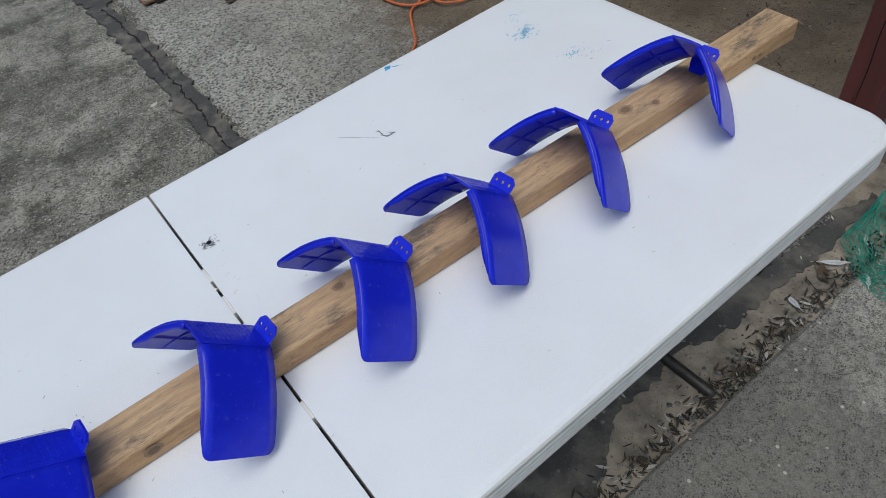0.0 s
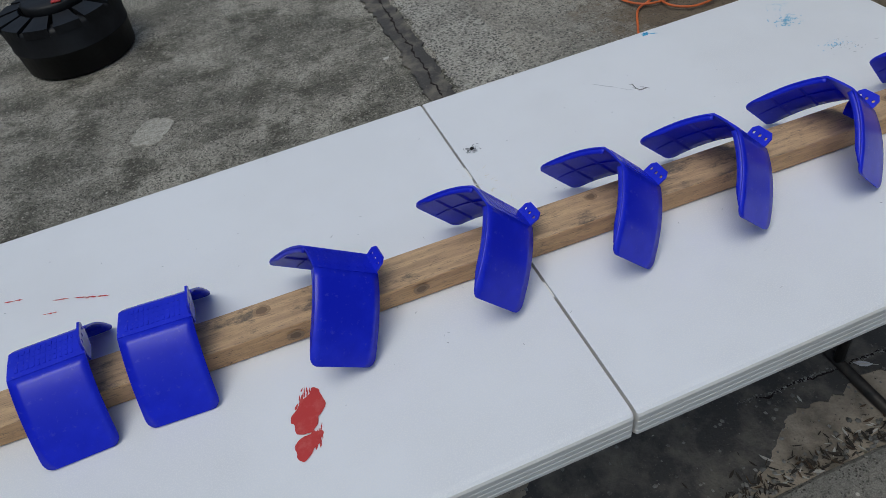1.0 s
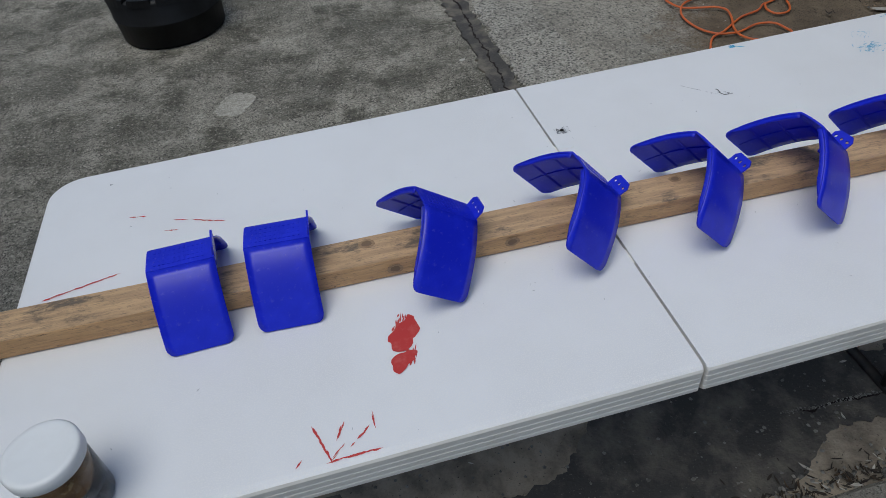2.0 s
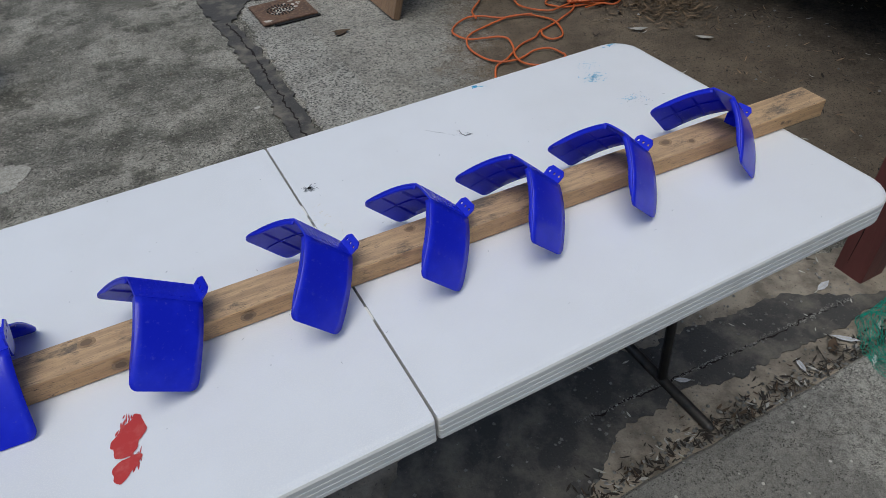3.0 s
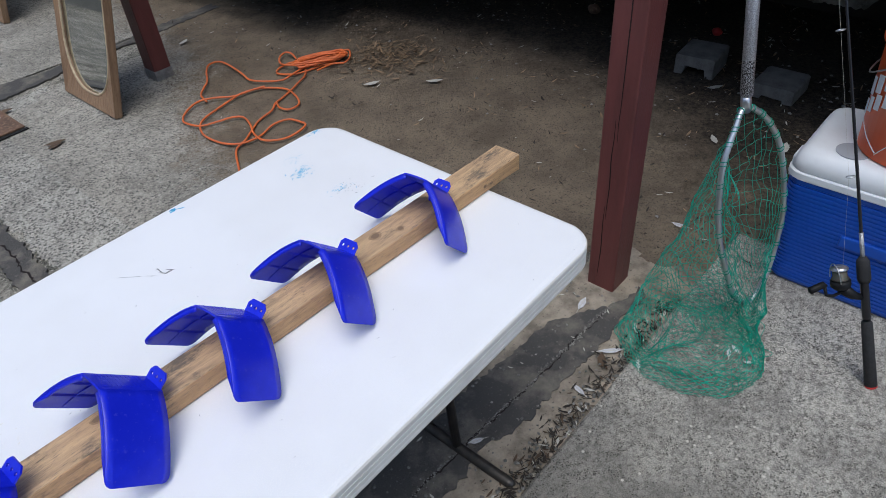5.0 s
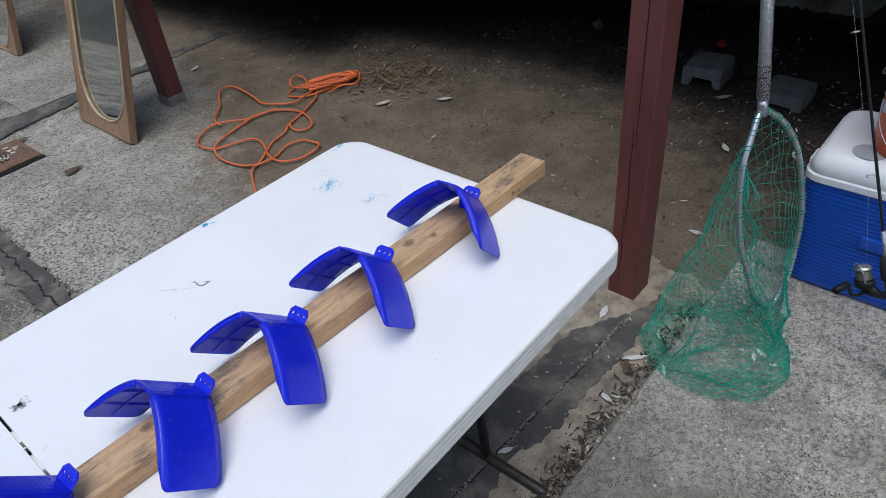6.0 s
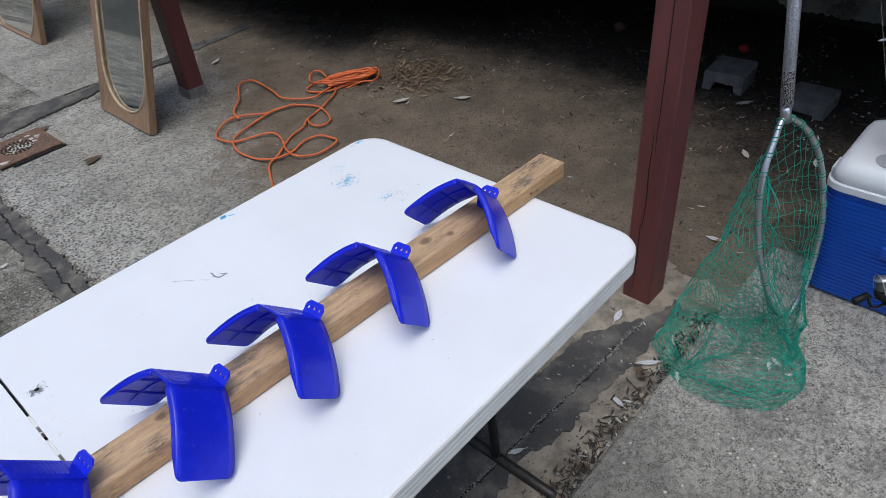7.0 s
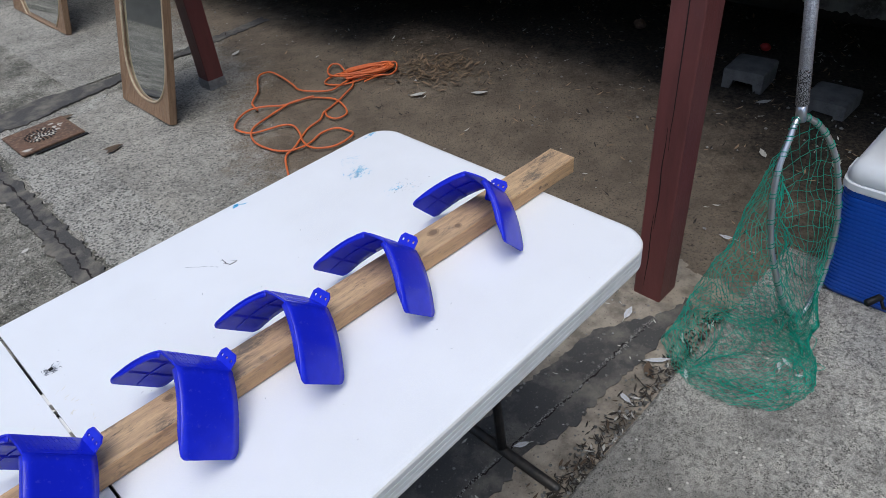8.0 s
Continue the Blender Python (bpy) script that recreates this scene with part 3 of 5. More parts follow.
def knot(x, y, z, rx, ry, face):
    """A dark knot set flush in the wood, on the top or the near face."""
    for name, k, m_, h in (("knot_ring", 1.0, M_KNOT2, 0.0005), ("knot", 0.62, M_KNOT, 0.0009)):
        bm = bmesh.new()
        vs = []
        for i in range(18):
            a = 2 * math.pi * i / 18
            w = 1 + 0.18 * noise.noise(Vector((math.cos(a) * 2, math.sin(a) * 2, x * 9)))
            u, v = rx * k * w * math.cos(a), ry * k * w * math.sin(a)
            vs.append(bm.verts.new((x + u, y + v, z + h) if face == "top" else (x + u, y - h, z + v)))
        bm.faces.new(vs)
        part(name, bm, m_, beam)


M_KNOT = mat("dark_knot", (0.19, 0.125, 0.08), 0.8, color2=(0.2, 0.125, 0.07), scale=150)
M_KNOT2 = mat("knot_grain", (0.38, 0.26, 0.155), 0.8, color2=(0.27, 0.165, 0.09), scale=120, stretch=(1, 4, 4))
for kx, ky, kr in ((-0.385, 0.012, 0.010), (0.125, 0.014, 0.008), (0.655, 0.006, 0.011), (0.70, -0.014, 0.007)):
    knot(kx, ky, 0.038, kr * 1.3, kr, "top")
for kx, kz, kr in ((-0.165, 0.022, 0.009), (-0.35, 0.018, 0.009), (0.92, 0.02, 0.004), (-0.66, 0.012, 0.007)):
    knot(kx, -0.0335, kz, kr * 1.4, kr, "side")

# ---- perch rests ----
LEN, SAD, SPAN, DROP, SWEEP = 0.0956, 0.0225, 0.1056, 0.0920, -0.0021


def arch(v, side):
    """Outward run and fall of a wing, v from the saddle (0) to the foot (1)."""
    y = SAD + (SPAN - SAD) * (1.12 * v - 0.12 * v * v)
    z = -DROP * (0.64 * v + 0.36 * v * v)
    return side * y, z


def rest_proto(m):
    t = thing("perch_rest", "glossy royal blue plastic bird perch rest sitting astride the beam", "perch", "blue perch rests on the beam", m)

    def x_span(v):
        r = 0.012 / 0.12
        k = max(0.0, (v - (1 - r)) / r)
        cut = 0.011 * (1 - math.sqrt(max(0.0, 1 - k * k)))
        lo = -SWEEP * v
        return lo + cut, lo + LEN - 0.001 * v - cut

    def saddle(u, v):
        y = (v * 2 - 1) * SAD
        return Vector((u * LEN, y, 0.0015 - 6.0 * y * y * 0.35))
    part("saddle", shell(saddle, 6, 8, 0.003), M_BLUE, t, "blue saddle with fine raised tread bars")
    tread = bmesh.new()
    for i in range(11):
        for j in range(4):
            x = 0.010 + i * 0.0068
            y = -0.015 + j * 0.009
            box((x, y, 0.0022), (x + 0.0035, y + 0.0068, 0.0033), bm=tread)
    part("tread", tread, M_BLUE, t, "")
    for side in (-1, 1):
        def wing(u, v):
            v = 1 - (1 - v) ** 1.9
            y, z = arch(v, side)
            a, b = x_span(v)
            return Vector((a + (b - a) * u, y, z + 0.0004))
        w = part("wing", shell(wing if side > 0 else (lambda u, v: wing(1 - u, v)), 8, 18, 0.003), M_BLUE, t, "", True)

        # rim turned inward round the free end
        def rim(u, v):
            y, z = arch(v * 0.9, side)
            y2, z2 = arch(min(1, v * 0.9 + 0.02), side)
            d = Vector((0, y2 - y, z2 - z)).normalized()
            nrm = Vector((0, -d.z * side, d.y * side))
            if nrm.z < 0:
                nrm = -nrm
            a = x_span(v * 0.9)[0]
            depth = 0.0082 * min(1, 4 * (1 - v) + 0.3)
            return Vector((a + 0.0016, y, z)) - nrm * depth * u
        part("rim", shell(rim, 2, 14, 0.0022), M_BLUE, w, "", True)
        for vv in (0.36, 0.70):
            y, z = arch(vv, side)
            part("rib", box((0.004 - SWEEP * vv, y - 0.001, z - 0.0045), (LEN - 0.006 - SWEEP * vv, y + 0.001, z - 0.0008)), M_BLUE, w)
        bm = bmesh.new()
        rows = []
        for k in range(11):
            y, z = arch(k / 10 * 0.95, side)
            x = LEN * 0.48 - SWEEP * k / 10
            rows.append([(x - 0.001, y, z - 0.0045), (x + 0.001, y, z - 0.0045), (x + 0.001, y, z - 0.0008), (x - 0.001, y, z - 0.0008)])
        part("rib", loft(rows, bm=bm), M_BLUE, w)

    # upright tab with three screw holes
    W, H, T = 0.0185, 0.026, 0.003
    outer = [(-W, -0.004), (-0.012, -0.021), (0.012, -0.021), (W, -0.004), (W, H - 0.007), (W - 0.006, H), (-W + 0.006, H), (-W, H - 0.007)]
    bm = bmesh.new()
    ov = [bm.verts.new((0, y, z)) for y, z in outer]
    edges = [bm.edges.new((ov[i], ov[(i + 1) % len(ov)])) for i in range(len(ov))]
    for cy in (-0.0115, 0.0, 0.0115):
        hv = [bm.verts.new((0, cy + 0.0027 * math.cos(a * math.pi / 5), H - 0.0115 + 0.0027 * math.sin(a * math.pi / 5))) for a in range(10)]
        edges += [bm.edges.new((hv[i], hv[(i + 1) % 10])) for i in range(10)]
    bmesh.ops.triangle_fill(bm, edges=edges, use_beauty=True)
    ext = bmesh.ops.extrude_face_region(bm, geom=bm.faces[:])
    bmesh.ops.translate(bm, verts=[g for g in ext["geom"] if isinstance(g, bmesh.types.BMVert)], vec=(T, 0, 0))
    tab = part("tab", bm, M_BLUE, t, "upright blue tab with three screw holes")
    tab.matrix_local = pose(LEN - 0.003, 0, -0.002, 0, 8, 0)
    return t


def rest_pose(x, y, z, pitch, yaw=0.0, roll=0.0):
    """By the saddle's tab end: where it lies, and how far it tips."""
    return Matrix.Translation((x, y, z)) @ pose(0, 0, 0, 0, 0, yaw) @ pose(0, 0, 0, 0, pitch, 0) @ pose(0, 0, 0, roll, 0, 0) @ Matrix.Translation((-LEN, 0, 0))


RESTS = [(0.8076, -0.0976, 0.8018, 47.1, 5.8, -0.2), (0.5692, -0.0951, 0.8073, 43.9, 5.5, -1.7), (0.3752, -0.0956, 0.811, 44.2, 4.7, -1.9), (0.2044, -0.0877, 0.8048, 46.2, 0.1, -1.8),
         (0.005, -0.0778, 0.8058, 49.3, 0.5, -3.1), (-0.2212, -0.0678, 0.8137, 37.5, 4.4, -1.4), (-0.463, -0.042, 0.8325, 0.6, -3.0, 0.0), (-0.602, -0.040, 0.8325, 0.6, 2.0, 0.0)]
first = None
for x, y, z, pitch, yaw, roll in RESTS:
    m = rest_pose(x, y, z, pitch, yaw, roll)
    if first is None:
        first = rest_proto(m)
    else:
        other = copy_thing(first, m)
        if pitch < 5:
            other["label"] = "royal blue plastic bird perch rest standing level over the beam"


# ---- materials of the things ----
M_RED = mat("red_paint_smear", (0.50, 0.032, 0.03), 0.6, color2=(0.55, 0.09, 0.075), scale=60, mix=(0.5, 0.7))
M_CYAN = mat("blue_paint_smear", (0.10, 0.42, 0.66), 0.6, color2=(0.3, 0.58, 0.74), scale=80)
M_INK = mat("dark_ink_marks", (0.05, 0.05, 0.06), 0.8, color2=(0.16, 0.16, 0.18), scale=90)
M_DAB = mat("bright_blue_paint", (0.01, 0.27, 0.55), 0.5, color2=(0.08, 0.45, 0.70), scale=90)
M_GREY = mat("pencil_grey_marks", (0.2, 0.2, 0.22), 0.8, color2=(0.4, 0.42, 0.45), scale=90)
M_STAIN = mat("tan_scuff", (0.73, 0.70, 0.63), 0.7, color2=(0.76, 0.74, 0.70), scale=90)
M_BLACK = mat("black_plastic", (0.007, 0.007, 0.008), 0.5, color2=(0.014, 0.015, 0.017), scale=8, mix=(0.4, 0.7), bump=0.15, bump_scale=60)
M_BLACK.node_tree.nodes["Principled BSDF"].inputs["Specular IOR Level"].default_value = 0.25
M_ORANGE = mat("orange_cable_sheath", (0.72, 0.16, 0.035), 0.5, color2=(0.6, 0.14, 0.05), scale=12)
M_BUCKET = mat("orange_bucket_plastic", (0.88, 0.135, 0.02), 0.4, color2=(0.72, 0.1, 0.02), scale=6, bump=0.05)
M_WHITE = mat("white_plastic", (0.78, 0.80, 0.82), 0.4, color2=(0.70, 0.71, 0.72), scale=7, mix=(0.45, 0.75), bump=0.05)
M_COOL = mat("blue_cooler_plastic", (0.008, 0.085, 0.50), 0.4, color2=(0.008, 0.07, 0.43), scale=6, mix=(0.4, 0.7), bump=0.05)
M_DISC = mat("grey_recess", (0.36, 0.38, 0.41), 0.5)
M_ALU = mat("brushed_aluminium", (0.62, 0.63, 0.65), 0.33, 0.9, color2=(0.48, 0.48, 0.49), scale=30, bump=0.15, stretch=(1, 1, 0.2))
M_GRIP = mat("knurled_grip", (0.50, 0.50, 0.52), 0.45, 0.7, color2=(0.30, 0.30, 0.31), scale=420, mix=(0.45, 0.55), bump=0.8, bump_scale=140)
M_WORN = mat("worn_knurled_grip", (0.42, 0.42, 0.43), 0.5, 0.6, color2=(0.03, 0.03, 0.03), scale=330, mix=(0.44, 0.54), bump=0.8, bump_scale=140)
M_NET = mat("green_net_twine", (0.004, 0.21, 0.142), 0.6, color2=(0.006, 0.36, 0.25), scale=20)
M_FOAM = mat("black_foam_grip", (0.014, 0.014, 0.015), 0.8, color2=(0.024, 0.024, 0.026), scale=60, bump=0.3, bump_scale=200)
M_ROD = mat("black_graphite", (0.015, 0.015, 0.018), 0.3)
M_LINE = mat("green_line_spool", (0.02, 0.10, 0.07), 0.5, color2=(0.10, 0.02, 0.02), scale=200, stretch=(1, 1, 20))
M_REDTRIM = mat("red_trim", (0.45, 0.03, 0.03), 0.5)
M_FRAME = wood("varnished_frame_wood", (0.30, 0.19, 0.11), (0.20, 0.12, 0.07), (0.16, 0.085, 0.045), ring=20, along=(14, 14, 1.2), rough=0.5)
M_GILT = mat("pale_gilt_edge", (0.52, 0.42, 0.28), 0.5, color2=(0.35, 0.27, 0.17), scale=30)
M_MIRROR = mat("old_mirror", (0.72, 0.74, 0.73), 0.04, 1.0, color2=(0.62, 0.64, 0.63), scale=6, mix=(0.5, 0.8), rough2=0.16)
M_RUST = mat("rusty_iron", (0.17, 0.095, 0.06), 0.8, 0.2, color2=(0.10, 0.062, 0.045), scale=12, color3=(0.26, 0.17, 0.11), scale3=60, bump=0.5, bump_scale=70)
M_WHITEWASH = mat("flaked_white_paint", (0.62, 0.60, 0.55), 0.8, color2=(0.4, 0.36, 0.3), scale=60)
M_HOLE = mat("dark_hole", (0.006, 0.006, 0.006), 0.95)
M_LEAF = mat("dry_brown_leaf", (0.115, 0.072, 0.042), 0.8, color2=(0.075, 0.05, 0.03), scale=25, vary=0.55, bump=0.3)
M_TAN = mat("dry_tan_leaf", (0.36, 0.25, 0.15), 0.8, color2=(0.19, 0.125, 0.07), scale=25, vary=0.6, bump=0.3)
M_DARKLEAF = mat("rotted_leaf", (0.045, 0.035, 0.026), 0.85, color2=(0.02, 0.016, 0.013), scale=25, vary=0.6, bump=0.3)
M_PALE = mat("bleached_leaf", (0.55, 0.53, 0.48), 0.75, color2=(0.42, 0.40, 0.35), scale=40, vary=0.25, bump=0.2)
M_FEATH = mat("white_feather", (0.66, 0.66, 0.67), 0.8, color2=(0.42, 0.42, 0.45), scale=60, stretch=(1, 6, 1))
M_PEBBLE = mat("grit", (0.26, 0.25, 0.23), 0.9, color2=(0.1, 0.095, 0.085), scale=20, vary=0.6)
M_GRAIN = mat("brown_bird_seed", (0.34, 0.19, 0.09), 0.8, color2=(0.16, 0.085, 0.04), scale=70, color3=(0.55, 0.38, 0.2), scale3=120, mix3=(0.58, 0.66), bump=0.8, bump_scale=110)


def clear_plastic():
    m = bpy.data.materials.new("clear_jar_plastic")
    m.use_nodes = True
    b = m.node_tree.nodes["Principled BSDF"]
    b.inputs["Transmission Weight"].default_value, b.inputs["Roughness"].default_value, b.inputs["IOR"].default_value = 1.0, 0.08, 1.3
    b.inputs["Base Color"].default_value = (0.96, 0.95, 0.92, 1)
    return m


M_CLEAR = clear_plastic()


# ---- marks on the table ----
def slivers(name, material, cx, cy, w, d, count, size, angle, spread, seed, label, z=TOP + 0.0006, core=None):
    """Thin dried smears: many slim scraps of paint lying on the plastic."""
    rnd = random.Random(seed)
    bm = bmesh.new()
    for k in range(count):
        x, y = cx + rnd.gauss(0, w * 0.5), cy + rnd.gauss(0, d * 0.5)
        if not (abs(x) < 0.9 and abs(y) < 0.371):
            continue
        a = radians(angle + rnd.uniform(-spread, spread))
        ln, wd = size * rnd.uniform(0.3, 1.3), size * rnd.uniform(0.05, 0.28)
        zz = z + k * 2e-6
        p = []
        for t, s in ((-1, 0.1), (-0.3, 1), (0.4, 0.7), (1, 0.1), (0.3, -0.8), (-0.5, -1)):
            u, v = t * ln / 2, s * wd / 2 * rnd.uniform(0.6, 1.3)
            p.append(bm.verts.new((x + u * math.cos(a) - v * math.sin(a), y + u * math.sin(a) + v * math.cos(a), zz)))
        bm.faces.new(p)
    if core:
        pts = [Vector((*q, 0)) for q in core]
        ring = []
        for q in smooth_path(pts, 8, True):
            g = Vector((q.x * 90, q.y * 90, seed))
            ring.append((q.x + 0.004 * noise.noise(g), q.y + 0.004 * noise.noise(g + Vector((5, 5, 5)))))
        vs = [bm.verts.new((x, y, z + 0.0006)) for x, y in ring]
        bm.faces.new(vs)
        bmesh.ops.triangulate(bm, faces=[f for f in bm.faces if len(f.verts) > 6])
    return tagged(part(name, bm, material, table, label), kind="stuff")


slivers("paint_mark", M_RED, -0.366, -0.205, 0.015, 0.046, 60, 0.015, 68, 14, 1, "dried red paint smear",
        core=[(-0.350, -0.168), (-0.344, -0.180), (-0.341, -0.203), (-0.353, -0.214), (-0.359, -0.230), (-0.370, -0.235), (-0.383, -0.229), (-0.389, -0.212), (-0.383, -0.196), (-0.366, -0.183)])
slivers("paint_mark", M_RED, -0.376, -0.247, 0.012, 0.012, 14, 0.012, 68, 15, 2, "dried red paint smear",
        core=[(-0.358, -0.236), (-0.356, -0.244), (-0.368, -0.257), (-0.385, -0.268), (-0.392, -0.262), (-0.392, -0.245), (-0.378, -0.236)])


def strokes(name, material, lines, width, label, seed):
    rnd = random.Random(seed)
    bm = bmesh.new()
    for a, b, dens in lines:
        a, b = Vector((*a, 0)), Vector((*b, 0))
        n = int((b - a).length / 0.003)
        for k in range(n):
            if rnd.random() > dens:
                continue
            p = a.lerp(b, k / n) + Vector((rnd.gauss(0, width * 0.25), rnd.gauss(0, width * 0.25), 0))
            d = (b - a).normalized() * 0.007 * rnd.uniform(0.6, 1.4)
            s = Vector((-d.y, d.x, 0)).normalized() * width * rnd.uniform(0.2, 0.6)
            z = Vector((0, 0, TOP + 0.0006 + len(bm.faces) * 1e-6))
            bm.faces.new([bm.verts.new(p + q + z) for q in (-d, s, d, -s)])
    return tagged(part(name, bm, material, table, label), kind="stuff")


strokes("paint_mark", M_RED, [((-0.507, -0.322), (-0.492, -0.370), 0.95), ((-0.492, -0.370), (-0.472, -0.352), 0.5), ((-0.47, -0.32), (-0.488, -0.36), 0.35), ((-0.462, -0.356), (-0.440, -0.336), 0.6),
                              ((-0.432, -0.318), (-0.430, -0.345), 0.5), ((-0.54, -0.372), (-0.525, -0.355), 0.5), ((-0.49, -0.371), (-0.43, -0.3705), 0.95)], 0.0028, "faded red brush strokes", 5)
strokes("paint_mark", M_RED, [((-0.895, 0.043), (-0.778, 0.068), 0.9), ((-0.78, 0.215), (-0.745, 0.205), 0.4), ((-0.70, 0.18), (-0.68, 0.172), 0.25), ((-0.66, 0.165), (-0.615, 0.147), 0.6), ((-0.74, 0.16), (-0.65, 0.14), 0.12)], 0.0028, "thin red paint drips", 6)
slivers("paint_mark", M_CYAN, 0.748, 0.256, 0.03, 0.02, 70, 0.011, 20, 60, 7, "light blue paint smear")
slivers("paint_mark", M_CYAN, 0.775, 0.31, 0.03, 0.02, 26, 0.007, 20, 60, 17, "light blue paint smear")
slivers("paint_mark", M_DAB, 0.495, 0.366, 0.006, 0.006, 26, 0.010, 30, 30, 8, "small bright blue paint dab")
strokes("paint_mark", M_DAB, [((0.497, 0.367), (0.516, 0.356), 0.9)], 0.003, "thin blue paint tail", 28)
slivers("paint_mark", M_CYAN, 0.76, 0.133, 0.03, 0.016, 40, 0.008, 30, 70, 9, "faint blue paint smear")
slivers("paint_mark", M_GREY, 0.775, 0.125, 0.035, 0.03, 26, 0.007, 30, 70, 10, "grey scuffs")
slivers("paint_mark", M_CYAN, 0.89, 0.365, 0.016, 0.006, 22, 0.012, 10, 30, 18, "light blue paint smear")
slivers("scuff_mark", M_GREY, 0.031, 0.195, 0.012, 0.010, 46, 0.010, 0, 90, 11, "small dark chewed hole in the plastic")
slivers("scuff_mark", M_INK, 0.031, 0.193, 0.010, 0.009, 34, 0.006, 0, 90, 31, "dark chewed pits in the plastic", TOP + 0.0012)
part("worn_hole", lathe([(0.004, 0.0012), (0.004, 0.0016), (0.002, 0.0018)], 9, at=(0.031, 0.195, TOP)), M_HOLE, table, "small dark chewed hole")
strokes("scuff_mark", M_INK, [((0.3735, 0.219), (0.371, 0.206), 1.0), ((0.371, 0.206), (0.376, 0.1975), 1.0), ((0.376, 0.1975), (0.389, 0.197), 1.0), ((0.386, 0.201), (0.391, 0.195), 1.0), ((0.372, 0.2195), (0.375, 0.2175), 1.0)], 0.0022, "dark squiggle scratched in the plastic", 12)
strokes("scuff_mark", M_GREY, [((0.316, 0.257), (0.362, 0.206), 0.75)], 0.001, "hairline scratch", 29)
slivers("scuff_mark", M_STAIN, 0.02, 0.09, 0.05, 0.06, 20, 0.010, 10, 60, 13, "faint tan stains")
slivers("scuff_mark", M_GREY, 0.0, 0.0, 0.9, 0.42, 120, 0.005, 0, 90, 15, "scattered fine specks")
slivers("scuff_mark", M_GREY, -0.823, 0.33, 0.002, 0.002, 6, 0.007, 0, 90, 16, "black speck")


# ---- jar ----
def seed_jar():
    t = thing("seed_jar", "clear plastic jar of brown seed with a white lid", "jar", m=Matrix.Translation((-0.786, -0.337, TOP)))
    R = 0.041
    part("jar_wall", lathe([(R - 0.003, 0.0), (R, 0.004), (R, 0.085), (R - 0.004, 0.094), (R - 0.006, 0.094), (R - 0.002, 0.084), (R - 0.002, 0.004)], 36), M_CLEAR, t, "clear plastic wall", True)
    part("seed", lathe([(R - 0.004, 0.003), (R - 0.0025, 0.006), (R - 0.0025, 0.072), (R - 0.012, 0.078), (0.006, 0.076)], 28), M_GRAIN, t, "brown seed")
    part("lid", lathe([(R + 0.001, 0.086), (R + 0.0025, 0.088), (R + 0.0025, 0.102), (R - 0.001, 0.105), (R - 0.006, 0.104), (0.004, 0.1035)], 36), M_WHITE, t, "white screw lid", True)


seed_jar()


# ---- black tub ----
def black_tub():
    t = thing("black_tub", "black plastic drum with a notched rim on the concrete", "tub", m=Matrix.Translation((-1.075, 2.865, 0)))
    part("drum", lathe([(0.245, 0.0), (0.263, 0.012), (0.272, 0.125), (0.277, 0.128), (0.277, 0.134), (0.273, 0.137), (0.282, 0.235), (0.27, 0.25), (0.2, 0.25), (0.17, 0.235), (0.02, 0.235)], 48), M_BLACK, t, "", True)
    for k in range(12):
        a0 = k * math.pi / 6
        bm = bmesh.new()
        rings = []
        for s in range(5):
            a = a0 + 0.42 * s / 4
            rings.append([(r * math.cos(a), r * math.sin(a), z) for r, z in ((0.165, 0.24), (0.283, 0.225), (0.278, 0.262), (0.17, 0.278))])
        part("rim_lug", loft(rings, bm=bm), M_BLACK, t, "dull black lug on the rim")
    part("hub", lathe([(0.15, 0.24), (0.15, 0.30), (0.14, 0.31), (0.05, 0.312)], 32), M_BLACK, t, "", True)
    part("tag", box((0.01, -0.135, 0.31), (0.055, -0.10, 0.318), 0.003), M_REDTRIM, t, "small red tag")


black_tub()


# ---- drain cover ----
def drain():
    t = thing("drain_cover", "rusty square iron drain cover with flaked white paint", "drain cover", m=pose(0.68, 2.893, 0.012, 0, 0, 1))
    part("plate", box((-0.157, -0.150, 0), (0.157, 0.150, 0.012), 0.004), M_RUST, t)
    part("pit", box((-0.10, -0.172, -0.004), (0.165, -0.150, 0.0015), 0.001), M_HOLE, t, "dark gap where the surround broke away")
    bm = bmesh.new()
    for r, n in ((0.0, 1), (0.018, 6), (0.036, 12), (0.054, 18), (0.072, 22)):
        for k in range(n):
            a = 2 * math.pi * k / n + r * 20
            lathe([(0.0062, 0.0121), (0.0062, 0.0142)], 8, bm=bm, at=(r * math.cos(a) - 0.012, r * math.sin(a), 0))
    tagged(part("grate_hole", bm, M_HOLE, t, "dark drain holes"), kind="stuff")
    rnd = random.Random(4)
    bm = bmesh.new()
    spots = [(rnd.gauss(-0.01, 0.03), rnd.gauss(-0.005, 0.03), rnd.uniform(0.008, 0.022)) for _ in range(22)]
    spots += [(rnd.gauss(0.09, 0.03), rnd.gauss(0.04, 0.02), rnd.uniform(0.006, 0.02)) for _ in range(9)]
    spots += [(rnd.gauss(-0.125, 0.012), rnd.gauss(-0.12, 0.012), rnd.uniform(0.012, 0.026)) for _ in range(6)]
    for k, (x, y, r) in enumerate(spots):
        vs = [bm.verts.new((x + r * rnd.uniform(0.5, 1.3) * math.cos(a), y + r * rnd.uniform(0.4, 0.9) * math.sin(a), 0.0124 + k * 1e-5)) for a in np.arange(0, 6.2, 0.7)]
        bm.faces.new(vs)
    tagged(part("paint_flake", bm, M_WHITEWASH, t, "flaked white paint"), kind="stuff")


drain()


